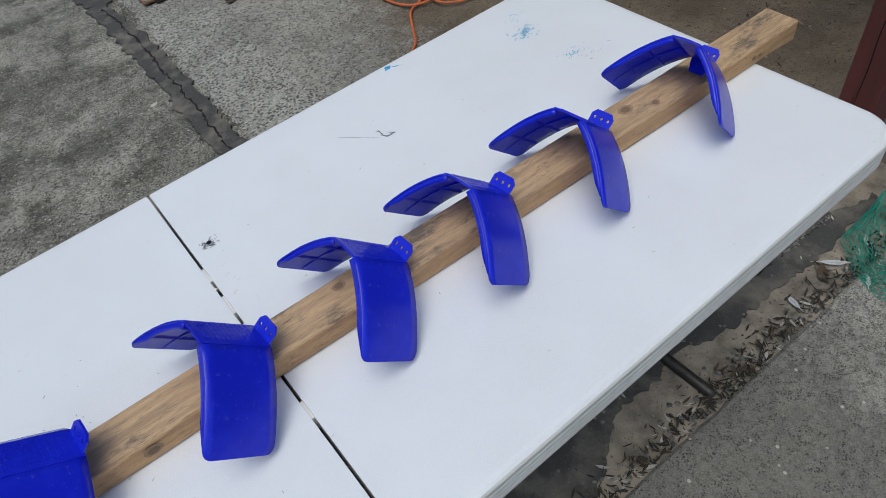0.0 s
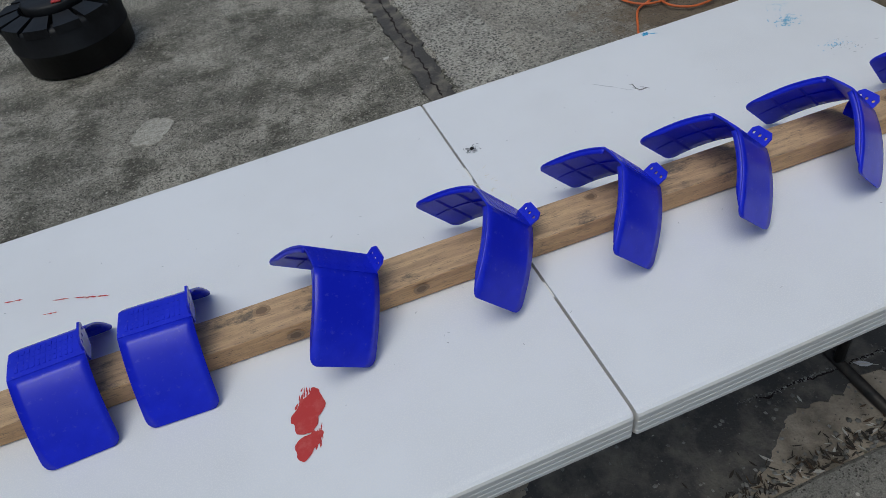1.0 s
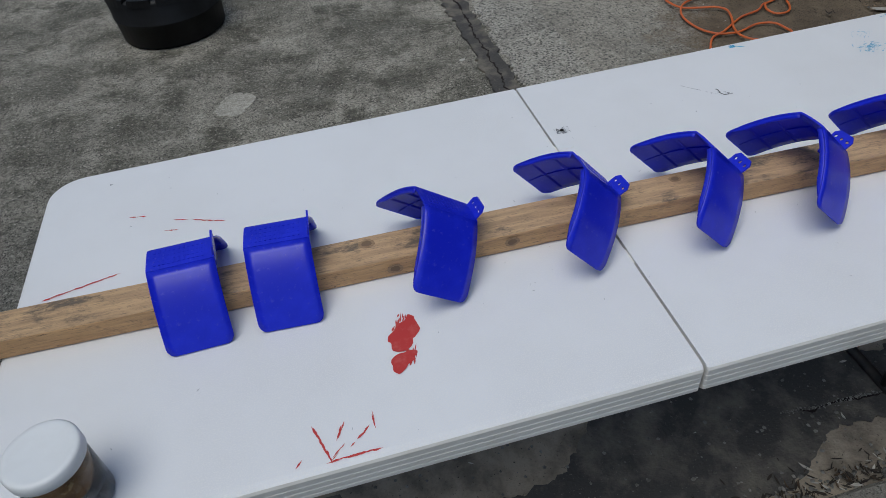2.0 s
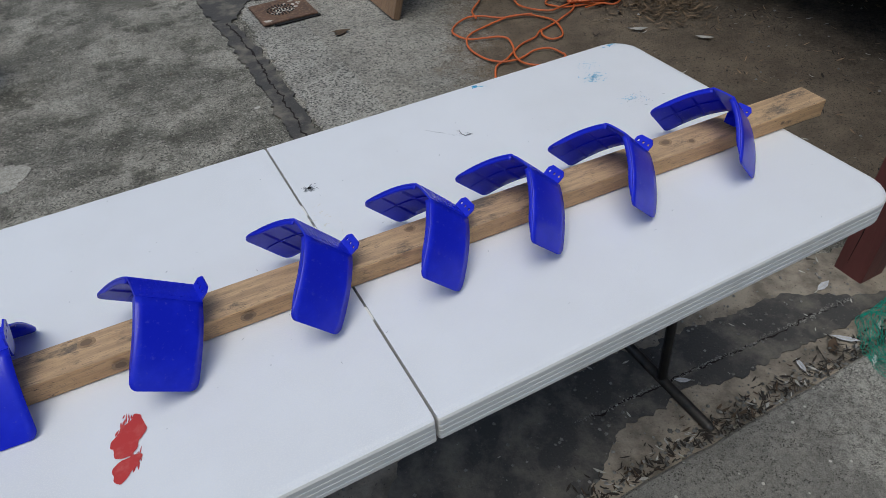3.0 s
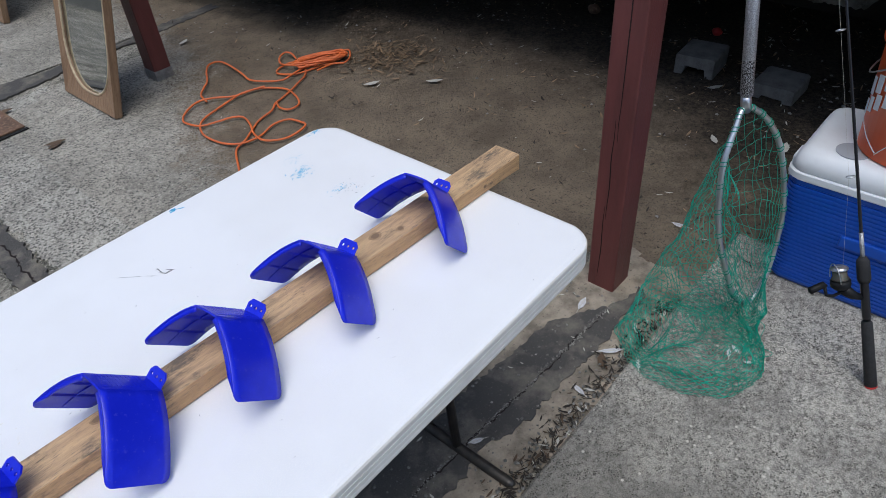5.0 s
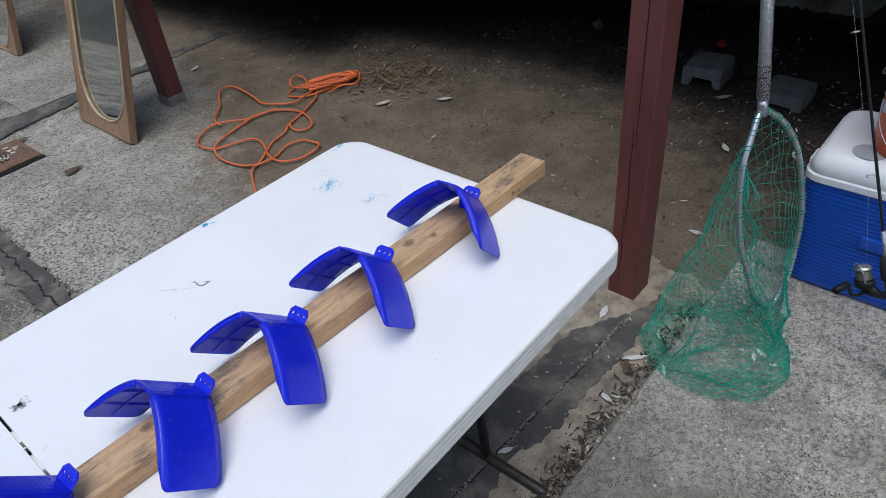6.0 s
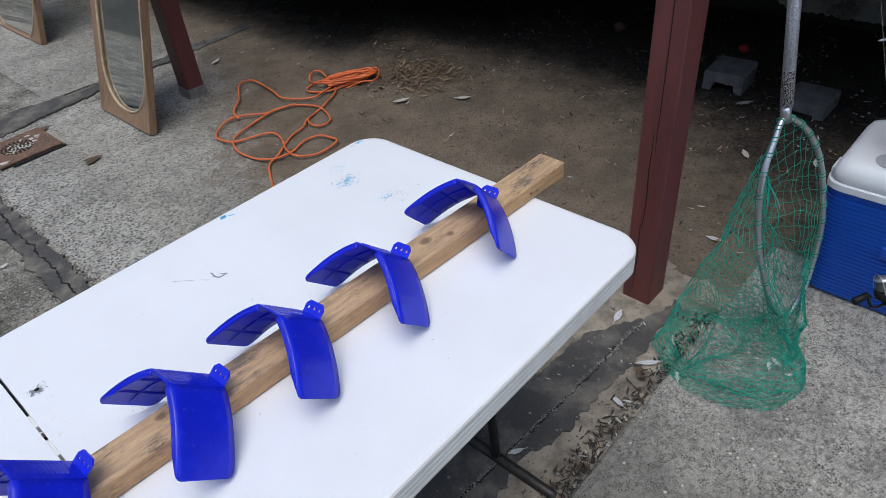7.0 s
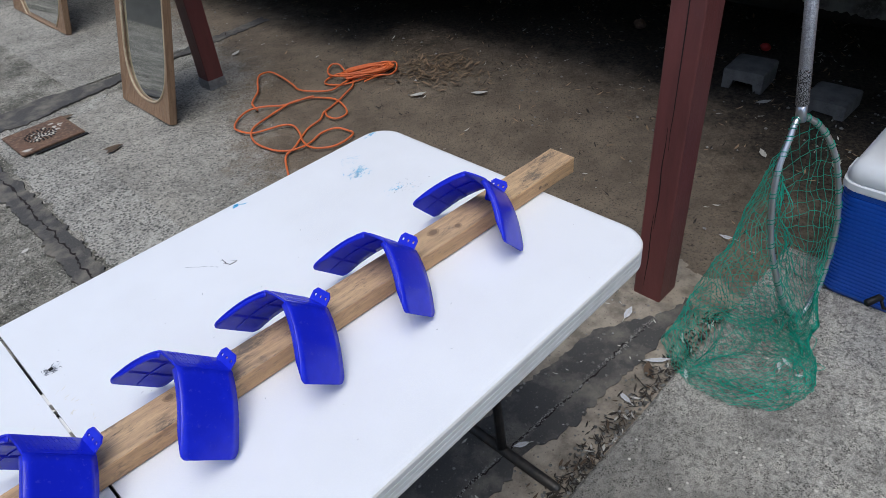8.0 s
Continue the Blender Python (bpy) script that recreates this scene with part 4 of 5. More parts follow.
# ---- mirrors ----
def mirror(x, y0, y1, height, lean, label, yaw=0.0):
    w = abs(y1 - y0)
    t = thing("framed_mirror", label, "mirror", "framed mirrors", Matrix.Translation((x, (y0 + y1) / 2, 0.008)) @ pose(0, 0, 0, 0, lean, yaw))
    F, T = 0.036, 0.035
    a = w / 2
    # frame with a long rounded opening: outer and inner outlines with equally many points
    n = 64
    inner, outer = [], []
    r = a - F
    for k in range(n):
        g = 2 * math.pi * k / n
        c, s = math.cos(g), math.sin(g)
        sy = math.copysign(abs(c) ** 0.8, c) * r
        sz = math.copysign(abs(s) ** 0.8, s)
        zc = height / 2
        iz = zc + sz * (r * 1.25) + math.copysign(max(0, zc - 0.06 - r * 1.25), s) if abs(s) > 1e-6 else zc
        m = max(abs(c), abs(s))
        inner.append((sy, iz))
        outer.append((a * c / m, zc + zc * s / m))
    bm = loft([[(0, y, z) for y, z in outer], [(-T, y, z) for y, z in outer], [(-T, y * 0.98, zc2) for (y, zc2) in [(q[0], height / 2 + (q[1] - height / 2) * 0.995) for q in outer]],
               [(-T * 0.55, y, z) for y, z in inner], [(0, y, z) for y, z in inner]], cap=False)
    part("frame", bm, M_FRAME, t, "worn brown wooden frame")
    part("gilt_bead", tube([(-T * 0.58, y, z) for y, z in inner], 0.006, 8, closed=True), M_GILT, t, "pale beaded inner edge", True)
    bm = bmesh.new()
    bm.faces.new([bm.verts.new((-T * 0.25, y, z)) for y, z in inner])
    bm.faces.new([bm.verts.new((-T * 0.15, y, z)) for y, z in reversed(inner)])
    part("mirror_glass", bm, M_MIRROR, t, "slightly clouded mirror glass")
    part("backing", box((0.0005, -a + 0.004, 0.004), (0.006, a - 0.004, height - 0.004)), M_FRAME, t)
    return t


mirror(1.186, 2.425, 2.975, 1.25, 16, "tall brown wooden framed mirror leaning back beside a post", 0)
mirror(1.42, 4.40, 5.47, 1.1, 14, "wide brown wooden framed mirror standing on the concrete", 0)


# ---- extension cord ----
def cord():
    t = thing("extension_cord", "tangled orange extension cord lying on the ground", "cord")
    strands = [
        [(1.06, 1.30), (1.12, 1.37), (1.20, 1.44), (1.25, 1.52), (1.33, 1.65), (1.41, 1.69), (1.49, 1.75), (1.57, 1.8), (1.66, 1.82), (1.72, 1.87), (1.77, 1.89), (1.86, 1.92), (1.93, 1.95), (2.02, 2.0), (2.1, 2.1), (2.11, 2.16), (2.06, 2.19), (1.99, 2.19), (1.95, 2.15), (1.97, 2.08), (2.02, 2.04), (2.19, 2.01), (2.29, 2.0), (2.34, 2.03), (2.33, 2.1), (2.25, 2.11), (2.15, 2.12)],
        [(1.67, 1.59), (1.65, 1.67), (1.58, 1.7), (1.49, 1.67), (1.43, 1.66), (1.37, 1.68), (1.33, 1.76), (1.32, 1.88), (1.35, 1.97), (1.41, 2.03), (1.51, 2.07), (1.6, 2.09), (1.69, 2.1), (1.78, 2.07), (1.83, 2.01), (1.85, 1.93), (1.82, 1.82), (1.78, 1.76), (1.72, 1.76), (1.7, 1.81), (1.73, 1.87)],
        [(1.67, 1.59), (1.655, 1.555), (1.60, 1.54), (1.53, 1.545), (1.47, 1.58), (1.45, 1.63), (1.47, 1.71), (1.51, 1.79), (1.53, 1.87), (1.5, 1.92), (1.44, 1.95), (1.36, 1.98), (1.33, 2.06), (1.35, 2.12), (1.41, 2.18), (1.49, 2.21), (1.56, 2.18), (1.63, 2.12), (1.68, 2.1), (1.74, 2.08), (1.8, 2.06)],
        [(1.52, 2.17), (1.54, 2.25), (1.6, 2.32), (1.66, 2.38), (1.73, 2.49), (1.79, 2.55), (1.85, 2.54), (1.85, 2.44), (1.82, 2.28), (1.8, 2.19), (1.84, 2.11), (1.9, 2.04), (1.96, 2.04), (2.06, 2.06), (2.13, 2.02), (2.18, 1.97)],
        [(2.11, 2.18), (2.14, 2.26), (2.13, 2.31), (2.07, 2.28), (2.02, 2.2), (2.04, 2.13), (2.1, 2.09), (2.19, 2.07), (2.29, 2.08), (2.33, 2.05), (2.36, 2.02), (2.29, 1.94), (2.22, 1.91), (2.18, 1.96), (2.08, 1.97)],
    ]
    rnd = random.Random(12)
    for k in range(8):
        strands.append([(2.17 + 0.12 * math.cos(a) + rnd.gauss(0, 0.014), 2.04 - 0.05 * math.cos(a) + 0.045 * math.sin(a) + rnd.gauss(0, 0.014)) for a in np.linspace(k, k + 8, 12)])
    for k, s in enumerate(strands):
        pts = [(x, y, 0.0185 + 0.003 * k + 0.003 * math.sin(i * 1.7)) for i, (x, y) in enumerate(s)]
        part("cable", tube(smooth_path(pts, 5), 0.0052, 8), M_ORANGE, t, "", True)


cord()


# ---- cooler and bucket ----
def cooler():
    t = thing("cooler_box", "blue ribbed plastic cooler with a white lid on the pavement", "cooler")
    X0, X1, Y0, Y1 = 1.880, 2.25, -1.07, -0.452
    rings = []
    n = 25

    def outline(z, d):
        k = (0.40 - z) * 0.055 + d
        return round_rect(X0 + k, Y0 + k, X1 - k, Y1 - k, 0.045, z, 5)
    rings += [outline(0.012, 0.02), outline(0.022, 0.006)]
    for i in range(n):
        z = 0.035 + i * 0.0138
        rings += [outline(z, 0.0), outline(z + 0.0085, 0.0), outline(z + 0.0098, 0.0034), outline(z + 0.0125, 0.0034)]
    rings += [outline(0.383, 0.0), outline(0.40, 0.0)]
    part("body", loft(rings), M_COOL, t, "royal blue body with horizontal ribs")

    def lid(z, d, r=0.05):
        return round_rect(X0 - 0.006 + d, Y0 - 0.006 + d, X1 + 0.006 - d, Y1 + 0.006 - d, r, z, 6)
    part("lid_rim", loft([lid(0.398, 0.004), lid(0.402, 0.0), lid(0.420, 0.0), lid(0.424, 0.003)]), M_WHITE, t, "white lid rim")
    part("lid", loft([lid(0.424, 0.006), lid(0.427, 0.004), lid(0.455, 0.010), lid(0.474, 0.020), lid(0.484, 0.036), lid(0.487, 0.055)]), M_WHITE, t, "white domed lid", True)
    part("cup_recess", lathe([(0.044, 0.0), (0.044, 0.0015), (0.040, 0.001), (0.004, 0.001)], 28, at=(1.955, -0.585, 0.487)), M_DISC, t, "grey round cup recess")
    part("hinge", box((1.95, -0.452, 0.36), (2.02, -0.442, 0.43), 0.003), M_WHITE, t, "white side handle")
    part("name_panel", box((X0 - 0.0005, -0.84, 0.225), (X0 + 0.02, -0.64, 0.262), 0.004), M_COOL, t, "smooth raised panel")


cooler()


def bucket():
    t = thing("bucket", "orange plastic bucket with white markings standing on the cooler", "bucket", m=Matrix.Translation((2.045, -0.705, 0.4885)))

    def rad(z):
        return 0.135 + 0.018 * z / 0.37
    part("pail", lathe([(0.127, 0.0), (0.132, 0.003), (rad(0.30), 0.30), (0.158, 0.302), (0.158, 0.314), (0.152, 0.316), (0.152, 0.345), (0.158, 0.347), (0.158, 0.36), (0.15, 0.37), (0.145, 0.368), (0.13, 0.02), (0.01, 0.018)], 44), M_BUCKET, t, "", True)

    def band(name, a0, a1, z0, z1, skew=0.0, label="white printed bar"):
        def f(u, v):
            a = radians(a0 + (a1 - a0) * u)
            z = z0 + (z1 - z0) * v + skew * (u - 0.5)
            r = rad(z) + 0.0012
            return Vector((r * math.cos(a), r * math.sin(a), z))
        part(name, shell(f, 8, 1, 0.001), M_WHITE, t, label)
    for k in range(4):
        band("print_bar", 108 + k * 14, 118 + k * 14, 0.155 + 0.02 * k, 0.205 + 0.02 * k, 0.006)
    for k in range(5):
        band("print_bar", 104 + k * 12, 112.5 + k * 12, 0.095 + 0.019 * k, 0.138 + 0.019 * k, 0.005)
    for k in range(10):
        band("print_line", 110 + k * 4, 114.2 + k * 4, 0.082 - 0.006 * k, 0.086 - 0.006 * k, -0.006, "thin white printed outline")
        band("print_line", 150 + k * 4, 154.2 + k * 4, 0.026 + 0.014 * k, 0.030 + 0.014 * k, 0.014, "thin white printed outline")
    part("handle", tube([(0.162 * math.cos(a), 0.162 * math.sin(a), 0.30 - 0.10 * math.sin(a / 1.0) ** 2) for a in np.linspace(0.0, math.pi, 18)], 0.0022, 8), M_GALV, t, "thin wire handle", True)


bucket()


# ---- fishing rod ----
def fishing_rod():
    A, B = Vector((1.62, -0.868, 0.019)), Vector((1.75, -0.499, 0.934))
    d = (B - A).normalized()
    t = thing("fishing_rod", "black spinning rod and reel leaning up over the cooler", "fishing rod")
    P = lambda s: A + d * s
    part("butt_grip", tube([P(0.002), P(0.006), P(0.08), P(0.195), P(0.20)], [0.013, 0.0160, 0.0148, 0.0138, 0.010], 14), M_FOAM, t, "black foam grip", True)
    part("butt_ring", tube([P(0.0), P(0.006)], 0.0158, 14), M_REDTRIM, t, "thin red ring")
    part("reel_seat", tube([P(0.205), P(0.215), P(0.31), P(0.315)], [0.010, 0.0105, 0.0105, 0.0125], 14), M_ROD, t, "", True)
    part("fore_grip", tube([P(0.312), P(0.322), P(0.372), P(0.385)], [0.0125, 0.0165, 0.0155, 0.007], 14), M_FOAM, t, "black foam fore grip", True)
    part("blank", tube([P(0.355), P(0.45), P(0.9), P(1.9)], [0.0048, 0.0042, 0.0034, 0.0012], 10), M_ROD, t, "slim black rod blank", True)
    part("winding", tube([P(0.358), P(0.45)], 0.0056, 10), M_GRIP, t, "dark patterned winding", True)
    side = Vector((-0.62, 0.72, 0.0)).normalized()
    side = (side - d * side.dot(d)).normalized()
    nrm = d.cross(side)
    for s in (0.60, 0.95, 1.35):
        c = P(s) + side * 0.016
        part("guide", tube([c + (side * math.cos(a) + nrm * math.sin(a)) * 0.010 for a in np.linspace(0, 2 * math.pi, 17)[:-1]], 0.0012, 6, closed=True), M_ALU, t, "line guide ring", True)
    part("line", tube([P(0.36) + side * 0.05, P(0.60) + side * 0.02, P(0.95) + side * 0.016, P(1.35) + side * 0.013], 0.00022, 4), M_PALE, t, "fine line")
    reel = part("reel_body", tube([P(0.268) + side * 0.004, P(0.283) + side * 0.03, P(0.308) + side * 0.054], [0.006, 0.012, 0.016], 12), M_BLACK, t, "black spinning reel", True)
    c = P(0.318) + side * 0.058
    part("rotor", tube([c - d * 0.008, c, c + d * 0.014, c + d * 0.016], [0.018, 0.024, 0.024, 0.018], 20), M_BLACK, reel, "", True)
    part("spool", tube([c + d * 0.016, c + d * 0.020, c + d * 0.021, c + d * 0.046], [0.018, 0.021, 0.017, 0.017], 20), M_LINE, reel, "spool wound with green line", True)
    part("spool_lip", tube([c + d * 0.045, c + d * 0.048, c + d * 0.054], [0.020, 0.021, 0.012], 20), M_ALU, reel, "bright spool lip", True)
    part("bail", tube([c + nrm * 0.027 * math.cos(a) + d * (0.016 + 0.046 * math.sin(a)) + side * 0.012 for a in np.linspace(0, math.pi, 14)], 0.0014, 6), M_ALU, reel, "wire bail", True)
    h = P(0.30) + side * 0.045
    k = side * 0.055 + nrm * 0.01
    part("crank", tube([h, h + k * 0.7 - d * 0.004, h + k + d * 0.004, h + k * 1.05 + d * 0.03], 0.0042, 8), M_BLACK, reel, "", True)
    part("knob", tube([h + k * 1.0 + d * 0.03, h + k * 1.1 + d * 0.036, h + k * 1.75 + d * 0.03, h + k * 1.8 + d * 0.03], [0.006, 0.009, 0.010, 0.006], 10), M_BLACK, reel, "black crank knob", True)


fishing_rod()


# ---- landing net ----
def landing_net():
    t = thing("landing_net", "aluminium landing net with green mesh propped up on the pavement", "landing net", m=Matrix.Translation((0, -0.006, 0)))
    top = Vector((1.70, -0.345, 0.665))
    bends = [top, (1.655, -0.345, 0.62), (1.60, -0.355, 0.52), (1.58, -0.388, 0.36), (1.60, -0.43, 0.215), (1.65, -0.457, 0.10), (1.73, -0.482, 0.030),
             (1.79, -0.492, 0.08), (1.83, -0.488, 0.16), (1.85, -0.476, 0.29), (1.84, -0.453, 0.41), (1.80, -0.425, 0.535), (1.75, -0.387, 0.625)]
    ring_pts = smooth_path(bends, 8, True)

    def hoop(a):
        """a from 0 at the throat, once round."""
        f = (a / (2 * math.pi) % 1.0) * len(ring_pts)
        i = int(f)
        return ring_pts[i % len(ring_pts)].lerp(ring_pts[(i + 1) % len(ring_pts)], f - i)
    part("hoop", tube(ring_pts, 0.0082, 10, closed=True), M_ALU, t, "bent aluminium hoop", True)
    up = Vector((0.0, 0.041, 0.265)).normalized()
    part("throat", tube([top - up * 0.012, top + up * 0.035], 0.0135, 14), M_ALU, t, "", True)
    part("grip", tube([top + up * 0.03, top + up * 0.034, top + up * 0.30, top + up * 0.304], [0.013, 0.0155, 0.0155, 0.013], 14), M_GRIP, t, "knurled grip sleeve", True)
    part("worn_sleeve", tube([top + up * 0.035, top + up * 0.037, top + up * 0.125, top + up * 0.127], [0.0156, 0.0161, 0.0161, 0.0156], 14), M_WORN, t, "dark worn end of the grip sleeve", True)
    part("pole", tube([top + up * 0.30, top + up * 1.15], 0.0145, 14), M_ALU, t, "aluminium handle pole", True)

    # the bag hangs from the hoop, spreads over the pavement and lies in a heap
    N, K = 30, 44
    heap = Vector((1.462, -0.415, 0.022))

    def bag(u, v):
        a = 2 * math.pi * u
        p = hoop(a)
        b = a + radians(70)
        ring = heap + Vector((0.188 * math.cos(b), 0.205 * math.sin(b), 0.0))
        if v < 0.66:
            w = v / 0.66
            q = p.lerp(ring, w)
            sag = math.sin(math.pi * w)
            q += Vector((-0.01 * sag, 0.012 * sag, -0.085 * sag * (1.0 if p.z > 0.3 else 0.25)))
            f = 0.012 + 0.016 * sag
        else:
            w = (v - 0.66) / 0.34
            q = ring.lerp(heap + Vector((0.06 * math.cos(a * 3), 0.07 * math.sin(a * 2), 0.004)), w * 0.75)
            q.z += 0.022 * math.sin(w * 3.1)
            f = 0.026
        q += Vector((noise.noise(q * 11), noise.noise(q * 11 + Vector((9, 1, 4))), noise.noise(q * 11 + Vector((3, 7, 8))))) * f
        q += Vector((noise.noise(q * 60), noise.noise(q * 60 + Vector((9, 1, 4))), noise.noise(q * 60 + Vector((3, 7, 8))))) * 0.007
        q.z = max(q.z, 0.0205 if q.y < -0.33 else 0.015)
        return q
    bm = bmesh.new()
    for sgn in (-1, 1):
        for i in range(N):
            line = [bag((i / N + sgn * k / (K * 2) * 0.95) % 1.0, k / (K * 2)) for k in range(int(K * 1.72))]
            tube(line, 0.0009, 3, bm)
    # gathered folds, where many meshes lie together
    rnd = random.Random(31)
    folds = [((1.62, -0.365, 0.52), (1.63, -0.42, 0.27), (1.665, -0.455, 0.07), 9, 0.014), ((1.67, -0.46, 0.07), (1.50, -0.41, 0.05), (1.31, -0.335, 0.02), 8, 0.022),
             ((1.69, -0.465, 0.06), (1.61, -0.53, 0.03), (1.49, -0.60, 0.02), 7, 0.018), ((1.34, -0.42, 0.022), (1.33, -0.50, 0.022), (1.44, -0.58, 0.022), 3, 0.018)]
    for p0, p1, p2, count, wide in folds:
        p0, p1, p2 = Vector(p0), Vector(p1), Vector(p2)
        for k in range(count):
            off = [Vector((rnd.gauss(0, wide), rnd.gauss(0, wide), rnd.gauss(0, wide * 0.5))) for _ in range(9)]
            line = []
            for i in range(9):
                w = i / 8
                q = p0 * (1 - w) ** 2 + p1 * 2 * w * (1 - w) + p2 * w * w + off[i]
                q.z = max(q.z, 0.021)
                line.append(q)
            tube(smooth_path(line, 4), 0.0011, 3, bm)
    tagged(part("mesh_bag", bm, M_NET, t, "tangled green twine mesh bag"), kind="stuff")
    bm = bmesh.new()
    for i in range(30):
        a = 2 * math.pi * i / 30
        p, q = hoop(a), hoop(a + 0.08)
        d = (q - p).normalized()
        s = d.cross(Vector((0.3, 1, 0.2))).normalized()
        n2 = d.cross(s)
        tube([p + d * 0.0016 * k + (s * math.cos(k * 0.9) + n2 * math.sin(k * 0.9)) * 0.0098 for k in range(14)], 0.0012, 4, bm)
    tagged(part("lashing", bm, M_NET, t, "green twine lashing"), kind="stuff")


landing_net()


# ---- blocks and bits under the house ----
def half_block(m, label):
    t = thing("concrete_block", label, "block", "concrete blocks", m)
    bm = bmesh.new()
    prof = [(-0.11, 0), (-0.07, 0), (-0.06, 0.045), (0.05, 0.05), (0.065, 0), (0.11, 0), (0.11, 0.098), (0.10, 0.105), (-0.10, 0.105), (-0.11, 0.098)]
    rings = [[(x, y * k * 0.88, z * 0.92) for y, z in prof] for x, k in ((-0.105, 0.97), (-0.098, 1), (0.098, 1), (0.105, 0.97))]
    part("body", loft(rings), M_BLOCK, t)


half_block(pose(3.215, 0.357, 0.010, 0, 0, 5), "grey concrete block with a notched underside on the soil")
half_block(pose(3.175, -0.042, -0.022, 0, 0, 0), "grey concrete block lying on the soil")


def pebble(name, x, y, z, r, material, label, category):
    bm = bmesh.new()
    bmesh.ops.create_icosphere(bm, subdivisions=3, radius=r)
    for v in bm.verts:
        v.co *= 1 + 0.25 * noise.noise(v.co * (1.2 / r))
        v.co.z *= 0.8
    ob = link(name, bm, material, smooth=True)
    ob.location = (x, y, z)
    return tagged(ob, label, category)


pebble("round_stone", 3.555, 1.173, 0.045, 0.036, M_RUST, "brown round stone in the dark crawl space", "stone")
pebble("red_scrap", 3.64, 0.46, 0.03, 0.027, M_REDTRIM, "crumpled red scrap on the soil", "scrap")


# ---- leaves, feathers and grit ----
def leaf_into(bm, x, y, z, ln, wd, yaw, curl, tilt):
    ca, sa = math.cos(yaw), math.sin(yaw)
    rows = []
    for t, w in ((-0.5, 0.08), (-0.2, 0.9), (0.15, 1.0), (0.5, 0.05)):
        zz = z + curl * (t * t) * ln + tilt * (t + 0.5) * ln
        row = []
        for s in (-1, 0, 1):
            u, v = t * ln, s * w * wd / 2
            row.append(bm.verts.new((x + u * ca - v * sa, y + u * sa + v * ca, zz + abs(s) * 0.25 * wd * curl + 0.001)))
        rows.append(row)
    for a, b in zip(rows, rows[1:]):
        for i in range(2):
            bm.faces.new((a[i], a[i + 1], b[i + 1], b[i]))


def litter(name, material, count, place, size, seed, label, curl=0.5):
    rnd = random.Random(seed)
    bm = bmesh.new()
    for k in range(count):
        x, y, z = place(rnd)
        ln = size * rnd.uniform(0.5, 1.5)
        leaf_into(bm, x, y, z, ln, ln * rnd.uniform(0.09, 0.30), rnd.uniform(0, 6.28), rnd.uniform(0, curl), rnd.uniform(0, 0.45))
    return tagged(link(name, bm, material), label, "leaves", kind="stuff")


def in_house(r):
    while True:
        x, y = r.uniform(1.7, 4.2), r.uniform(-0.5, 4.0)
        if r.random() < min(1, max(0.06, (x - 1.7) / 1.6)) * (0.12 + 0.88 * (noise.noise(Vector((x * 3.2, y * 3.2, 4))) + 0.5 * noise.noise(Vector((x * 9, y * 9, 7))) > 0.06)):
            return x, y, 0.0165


def at_edge(r):
    x = r.uniform(-1.2, 1.6)
    return x, -0.318 + abs(r.gauss(0, 0.03)), 0.0135


def in_mound(r):
    return 2.46 + r.gauss(0, 0.12), 1.80 + r.gauss(0, 0.13), 0.0125


def in_yard(r):
    return r.uniform(-1.5, 2.2), r.uniform(0.5, 4.5), 0.0115


def in_strip(r):
    return r.uniform(-1.2, 1.6), r.uniform(-0.31, 0.1), 0.0145


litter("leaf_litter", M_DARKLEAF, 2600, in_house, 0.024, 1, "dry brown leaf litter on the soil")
litter("leaf_litter", M_TAN, 420, in_mound, 0.042, 2, "small drift of dry brown leaves")
litter("leaf_litter", M_DARKLEAF, 1100, at_edge, 0.019, 3, "dead leaves caught along the pavement edge")
litter("pale_leaf_litter", M_PALE, 260, in_house, 0.022, 4, "scattered bleached leaves on the soil")
litter("leaf_litter", M_LEAF, 200, at_edge, 0.020, 23, "curled tan leaf scraps along the pavement edge", 0.9)
litter("pale_leaf_litter", M_PALE, 130, at_edge, 0.022, 5, "pale leaf scraps along the pavement edge")
litter("pale_leaf_litter", M_PALE, 60, in_yard, 0.012, 6, "pale specks on the concrete")
litter("leaf_litter", M_LEAF, 110, in_yard, 0.014, 7, "brown specks on the concrete")
litter("leaf_litter", M_TAN, 900, in_house, 0.026, 21, "curled dry brown leaves on the soil")
litter("pale_leaf_litter", M_PALE, 50, in_strip, 0.016, 8, "pale scraps on the tar strip")


def grit(name, count, place, size, seed, label):
    rnd = random.Random(seed)
    bm = bmesh.new()
    for k in range(count):
        x, y, z = place(rnd)
        s = size * rnd.uniform(0.4, 1.5)
        p = [bm.verts.new((x + s * rnd.uniform(0.5, 1) * math.cos(a), y + s * rnd.uniform(0.5, 1) * math.sin(a), z)) for a in (0, 1.3, 2.6, 3.9, 5.2)]
        top = bm.verts.new((x, y, z + s * 0.7))
        for i in range(5):
            bm.faces.new((p[i], p[(i + 1) % 5], top))
    return tagged(link(name, bm, M_PEBBLE), label, "grit", kind="stuff")


def on_seam(r):
    x = r.uniform(0.5, 1.5)
    return x, -0.128 - 0.049 * (x - 0.83) + r.gauss(0, 0.0035) + 0.010 * noise.noise(Vector((x * 9, 1, 1))), 0.0135


grit("grit", 800, on_seam, 0.0022, 14, "line of pale dirt along the tar joint")
grit("grit", 900, at_edge, 0.006, 11, "grit and crumbs along the pavement edge")
grit("grit", 500, in_strip, 0.005, 12, "grit on the tar strip")
grit("grit", 500, in_house, 0.008, 13, "crumbled grit on the soil")


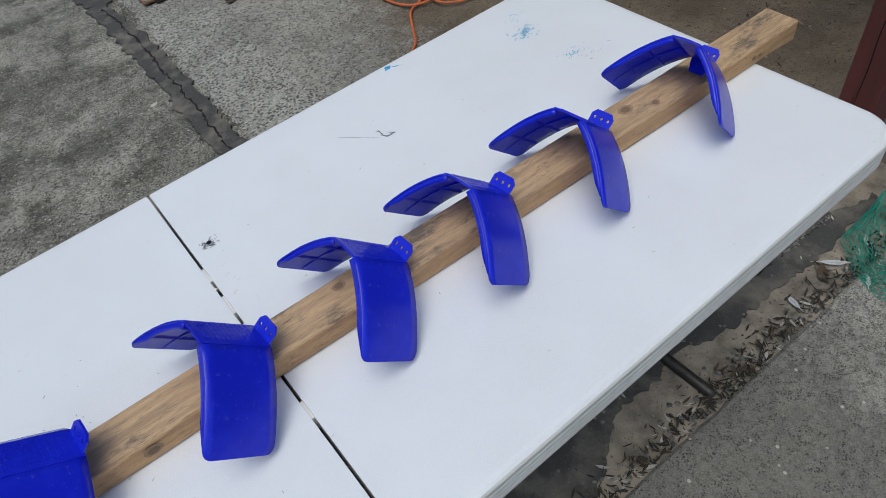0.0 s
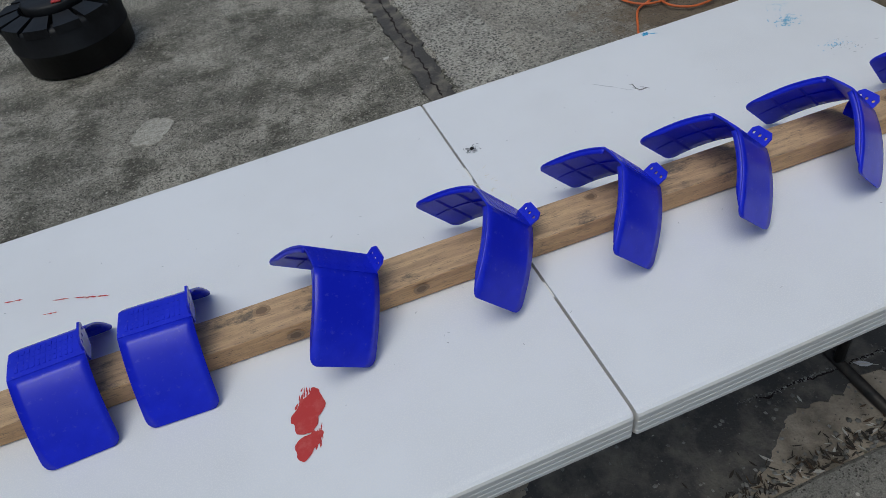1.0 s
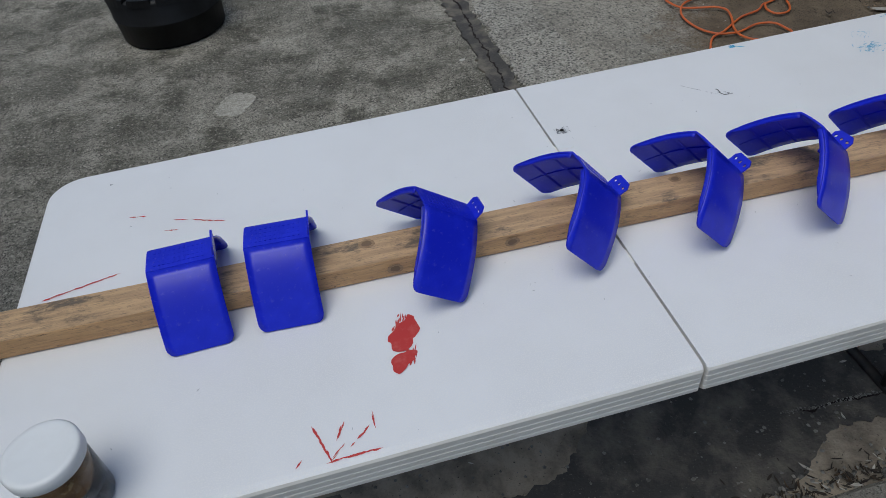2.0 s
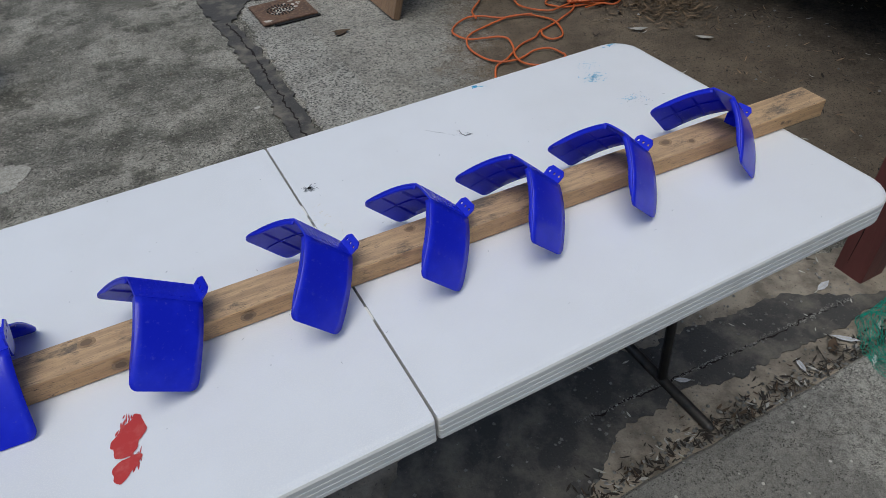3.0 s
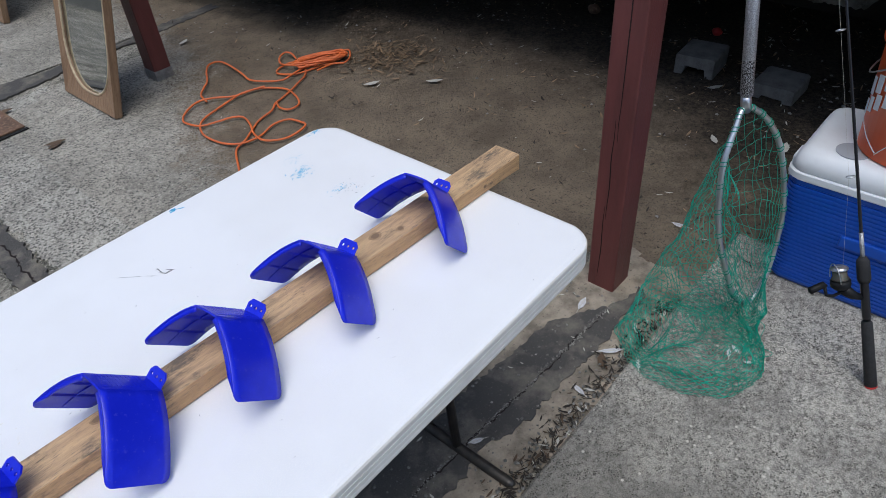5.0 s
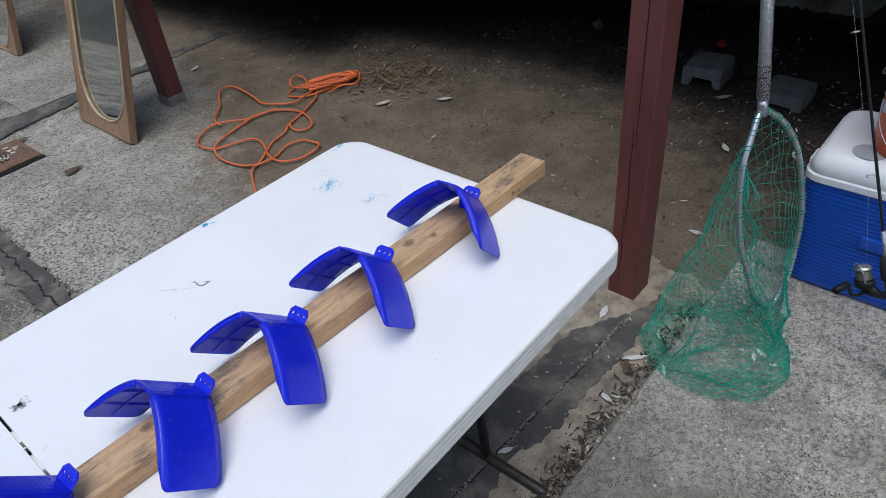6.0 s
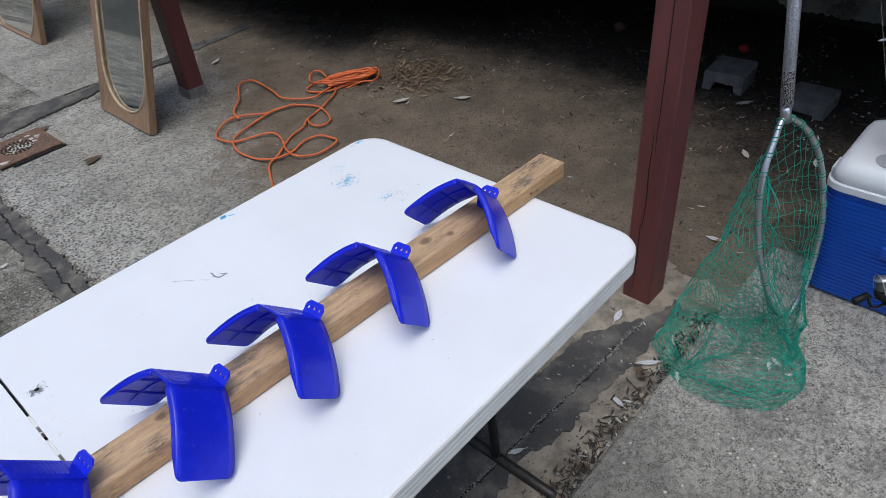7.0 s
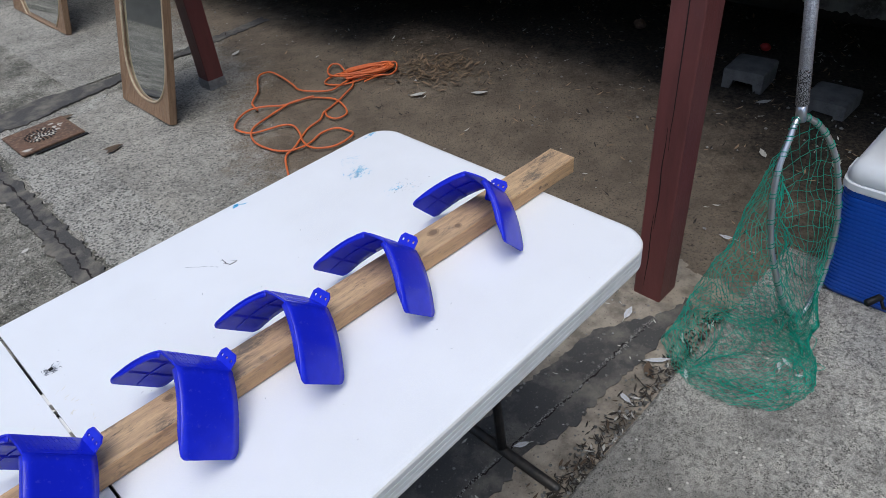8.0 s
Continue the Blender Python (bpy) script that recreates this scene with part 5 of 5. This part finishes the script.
def single_leaf(name, x, y, z, ln, wd, yaw, material, label, category):
    bm = bmesh.new()
    leaf_into(bm, 0, 0, 0, ln, wd, radians(yaw), 0.15, 0.03)
    ob = link(name, bm, material)
    ob.location = (x, y, z)
    tagged(ob, label, category)
    if category == "feather":
        part("quill", tube([(-ln * 0.75 * math.cos(radians(yaw)), -ln * 0.75 * math.sin(radians(yaw)), 0.002), (ln * 0.4 * math.cos(radians(yaw)), ln * 0.4 * math.sin(radians(yaw)), 0.004)], 0.0009, 5), M_PALE, ob)
    return ob


single_leaf("feather", 1.308, -0.258, 0.016, 0.075, 0.017, -48, M_FEATH, "white and grey feather beside the pavement", "feather")
for x, y, z, ln, yaw in ((1.427, -0.085, 0.014, 0.06, 10), (1.525, -0.536, 0.022, 0.035, 60), (1.50, -0.527, 0.022, 0.035, 20), (1.50, -0.585, 0.022, 0.03, 120), (1.306, -0.347, 0.022, 0.035, 30),
                         (0.822, -0.144, 0.016, 0.045, 150), (1.129, -0.262, 0.016, 0.045, 75), (1.978, -0.144, 0.012, 0.06, 100)):
    single_leaf("feather", x, y, z, ln, ln * 0.34, yaw, M_FEATH, "small pale downy feather on the ground", "feather")
for x, y, ln, yaw in ((2.35, 1.37, 0.085, -50), (2.15, 1.62, 0.09, -30), (2.592, 0.006, 0.07, 40), (2.683, -0.25, 0.09, 10), (3.04, 0.203, 0.08, -40), (1.9, 3.0, 0.08, 20)):
    single_leaf("bleached_leaf", x, y, 0.017, ln, ln * 0.36, yaw, M_PALE, "large bleached leaf on the soil", "leaf")
for x, y, ln, yaw in ((0.86, 2.45, 0.10, -20), (0.85, 2.43, 0.09, 20), (0.83, 3.02, 0.12, -15), (1.42, 3.05, 0.14, 30), (1.262, -0.255, 0.06, 30)):
    single_leaf("dry_leaf", x, y, 0.012, ln, ln * 0.4, yaw, M_LEAF, "curled brown dry leaf on the ground", "leaf")
single_leaf("chip", 0.249, 1.916, 0.004, 0.035, 0.022, 20, M_PALE, "small white chip on the concrete", "chip")
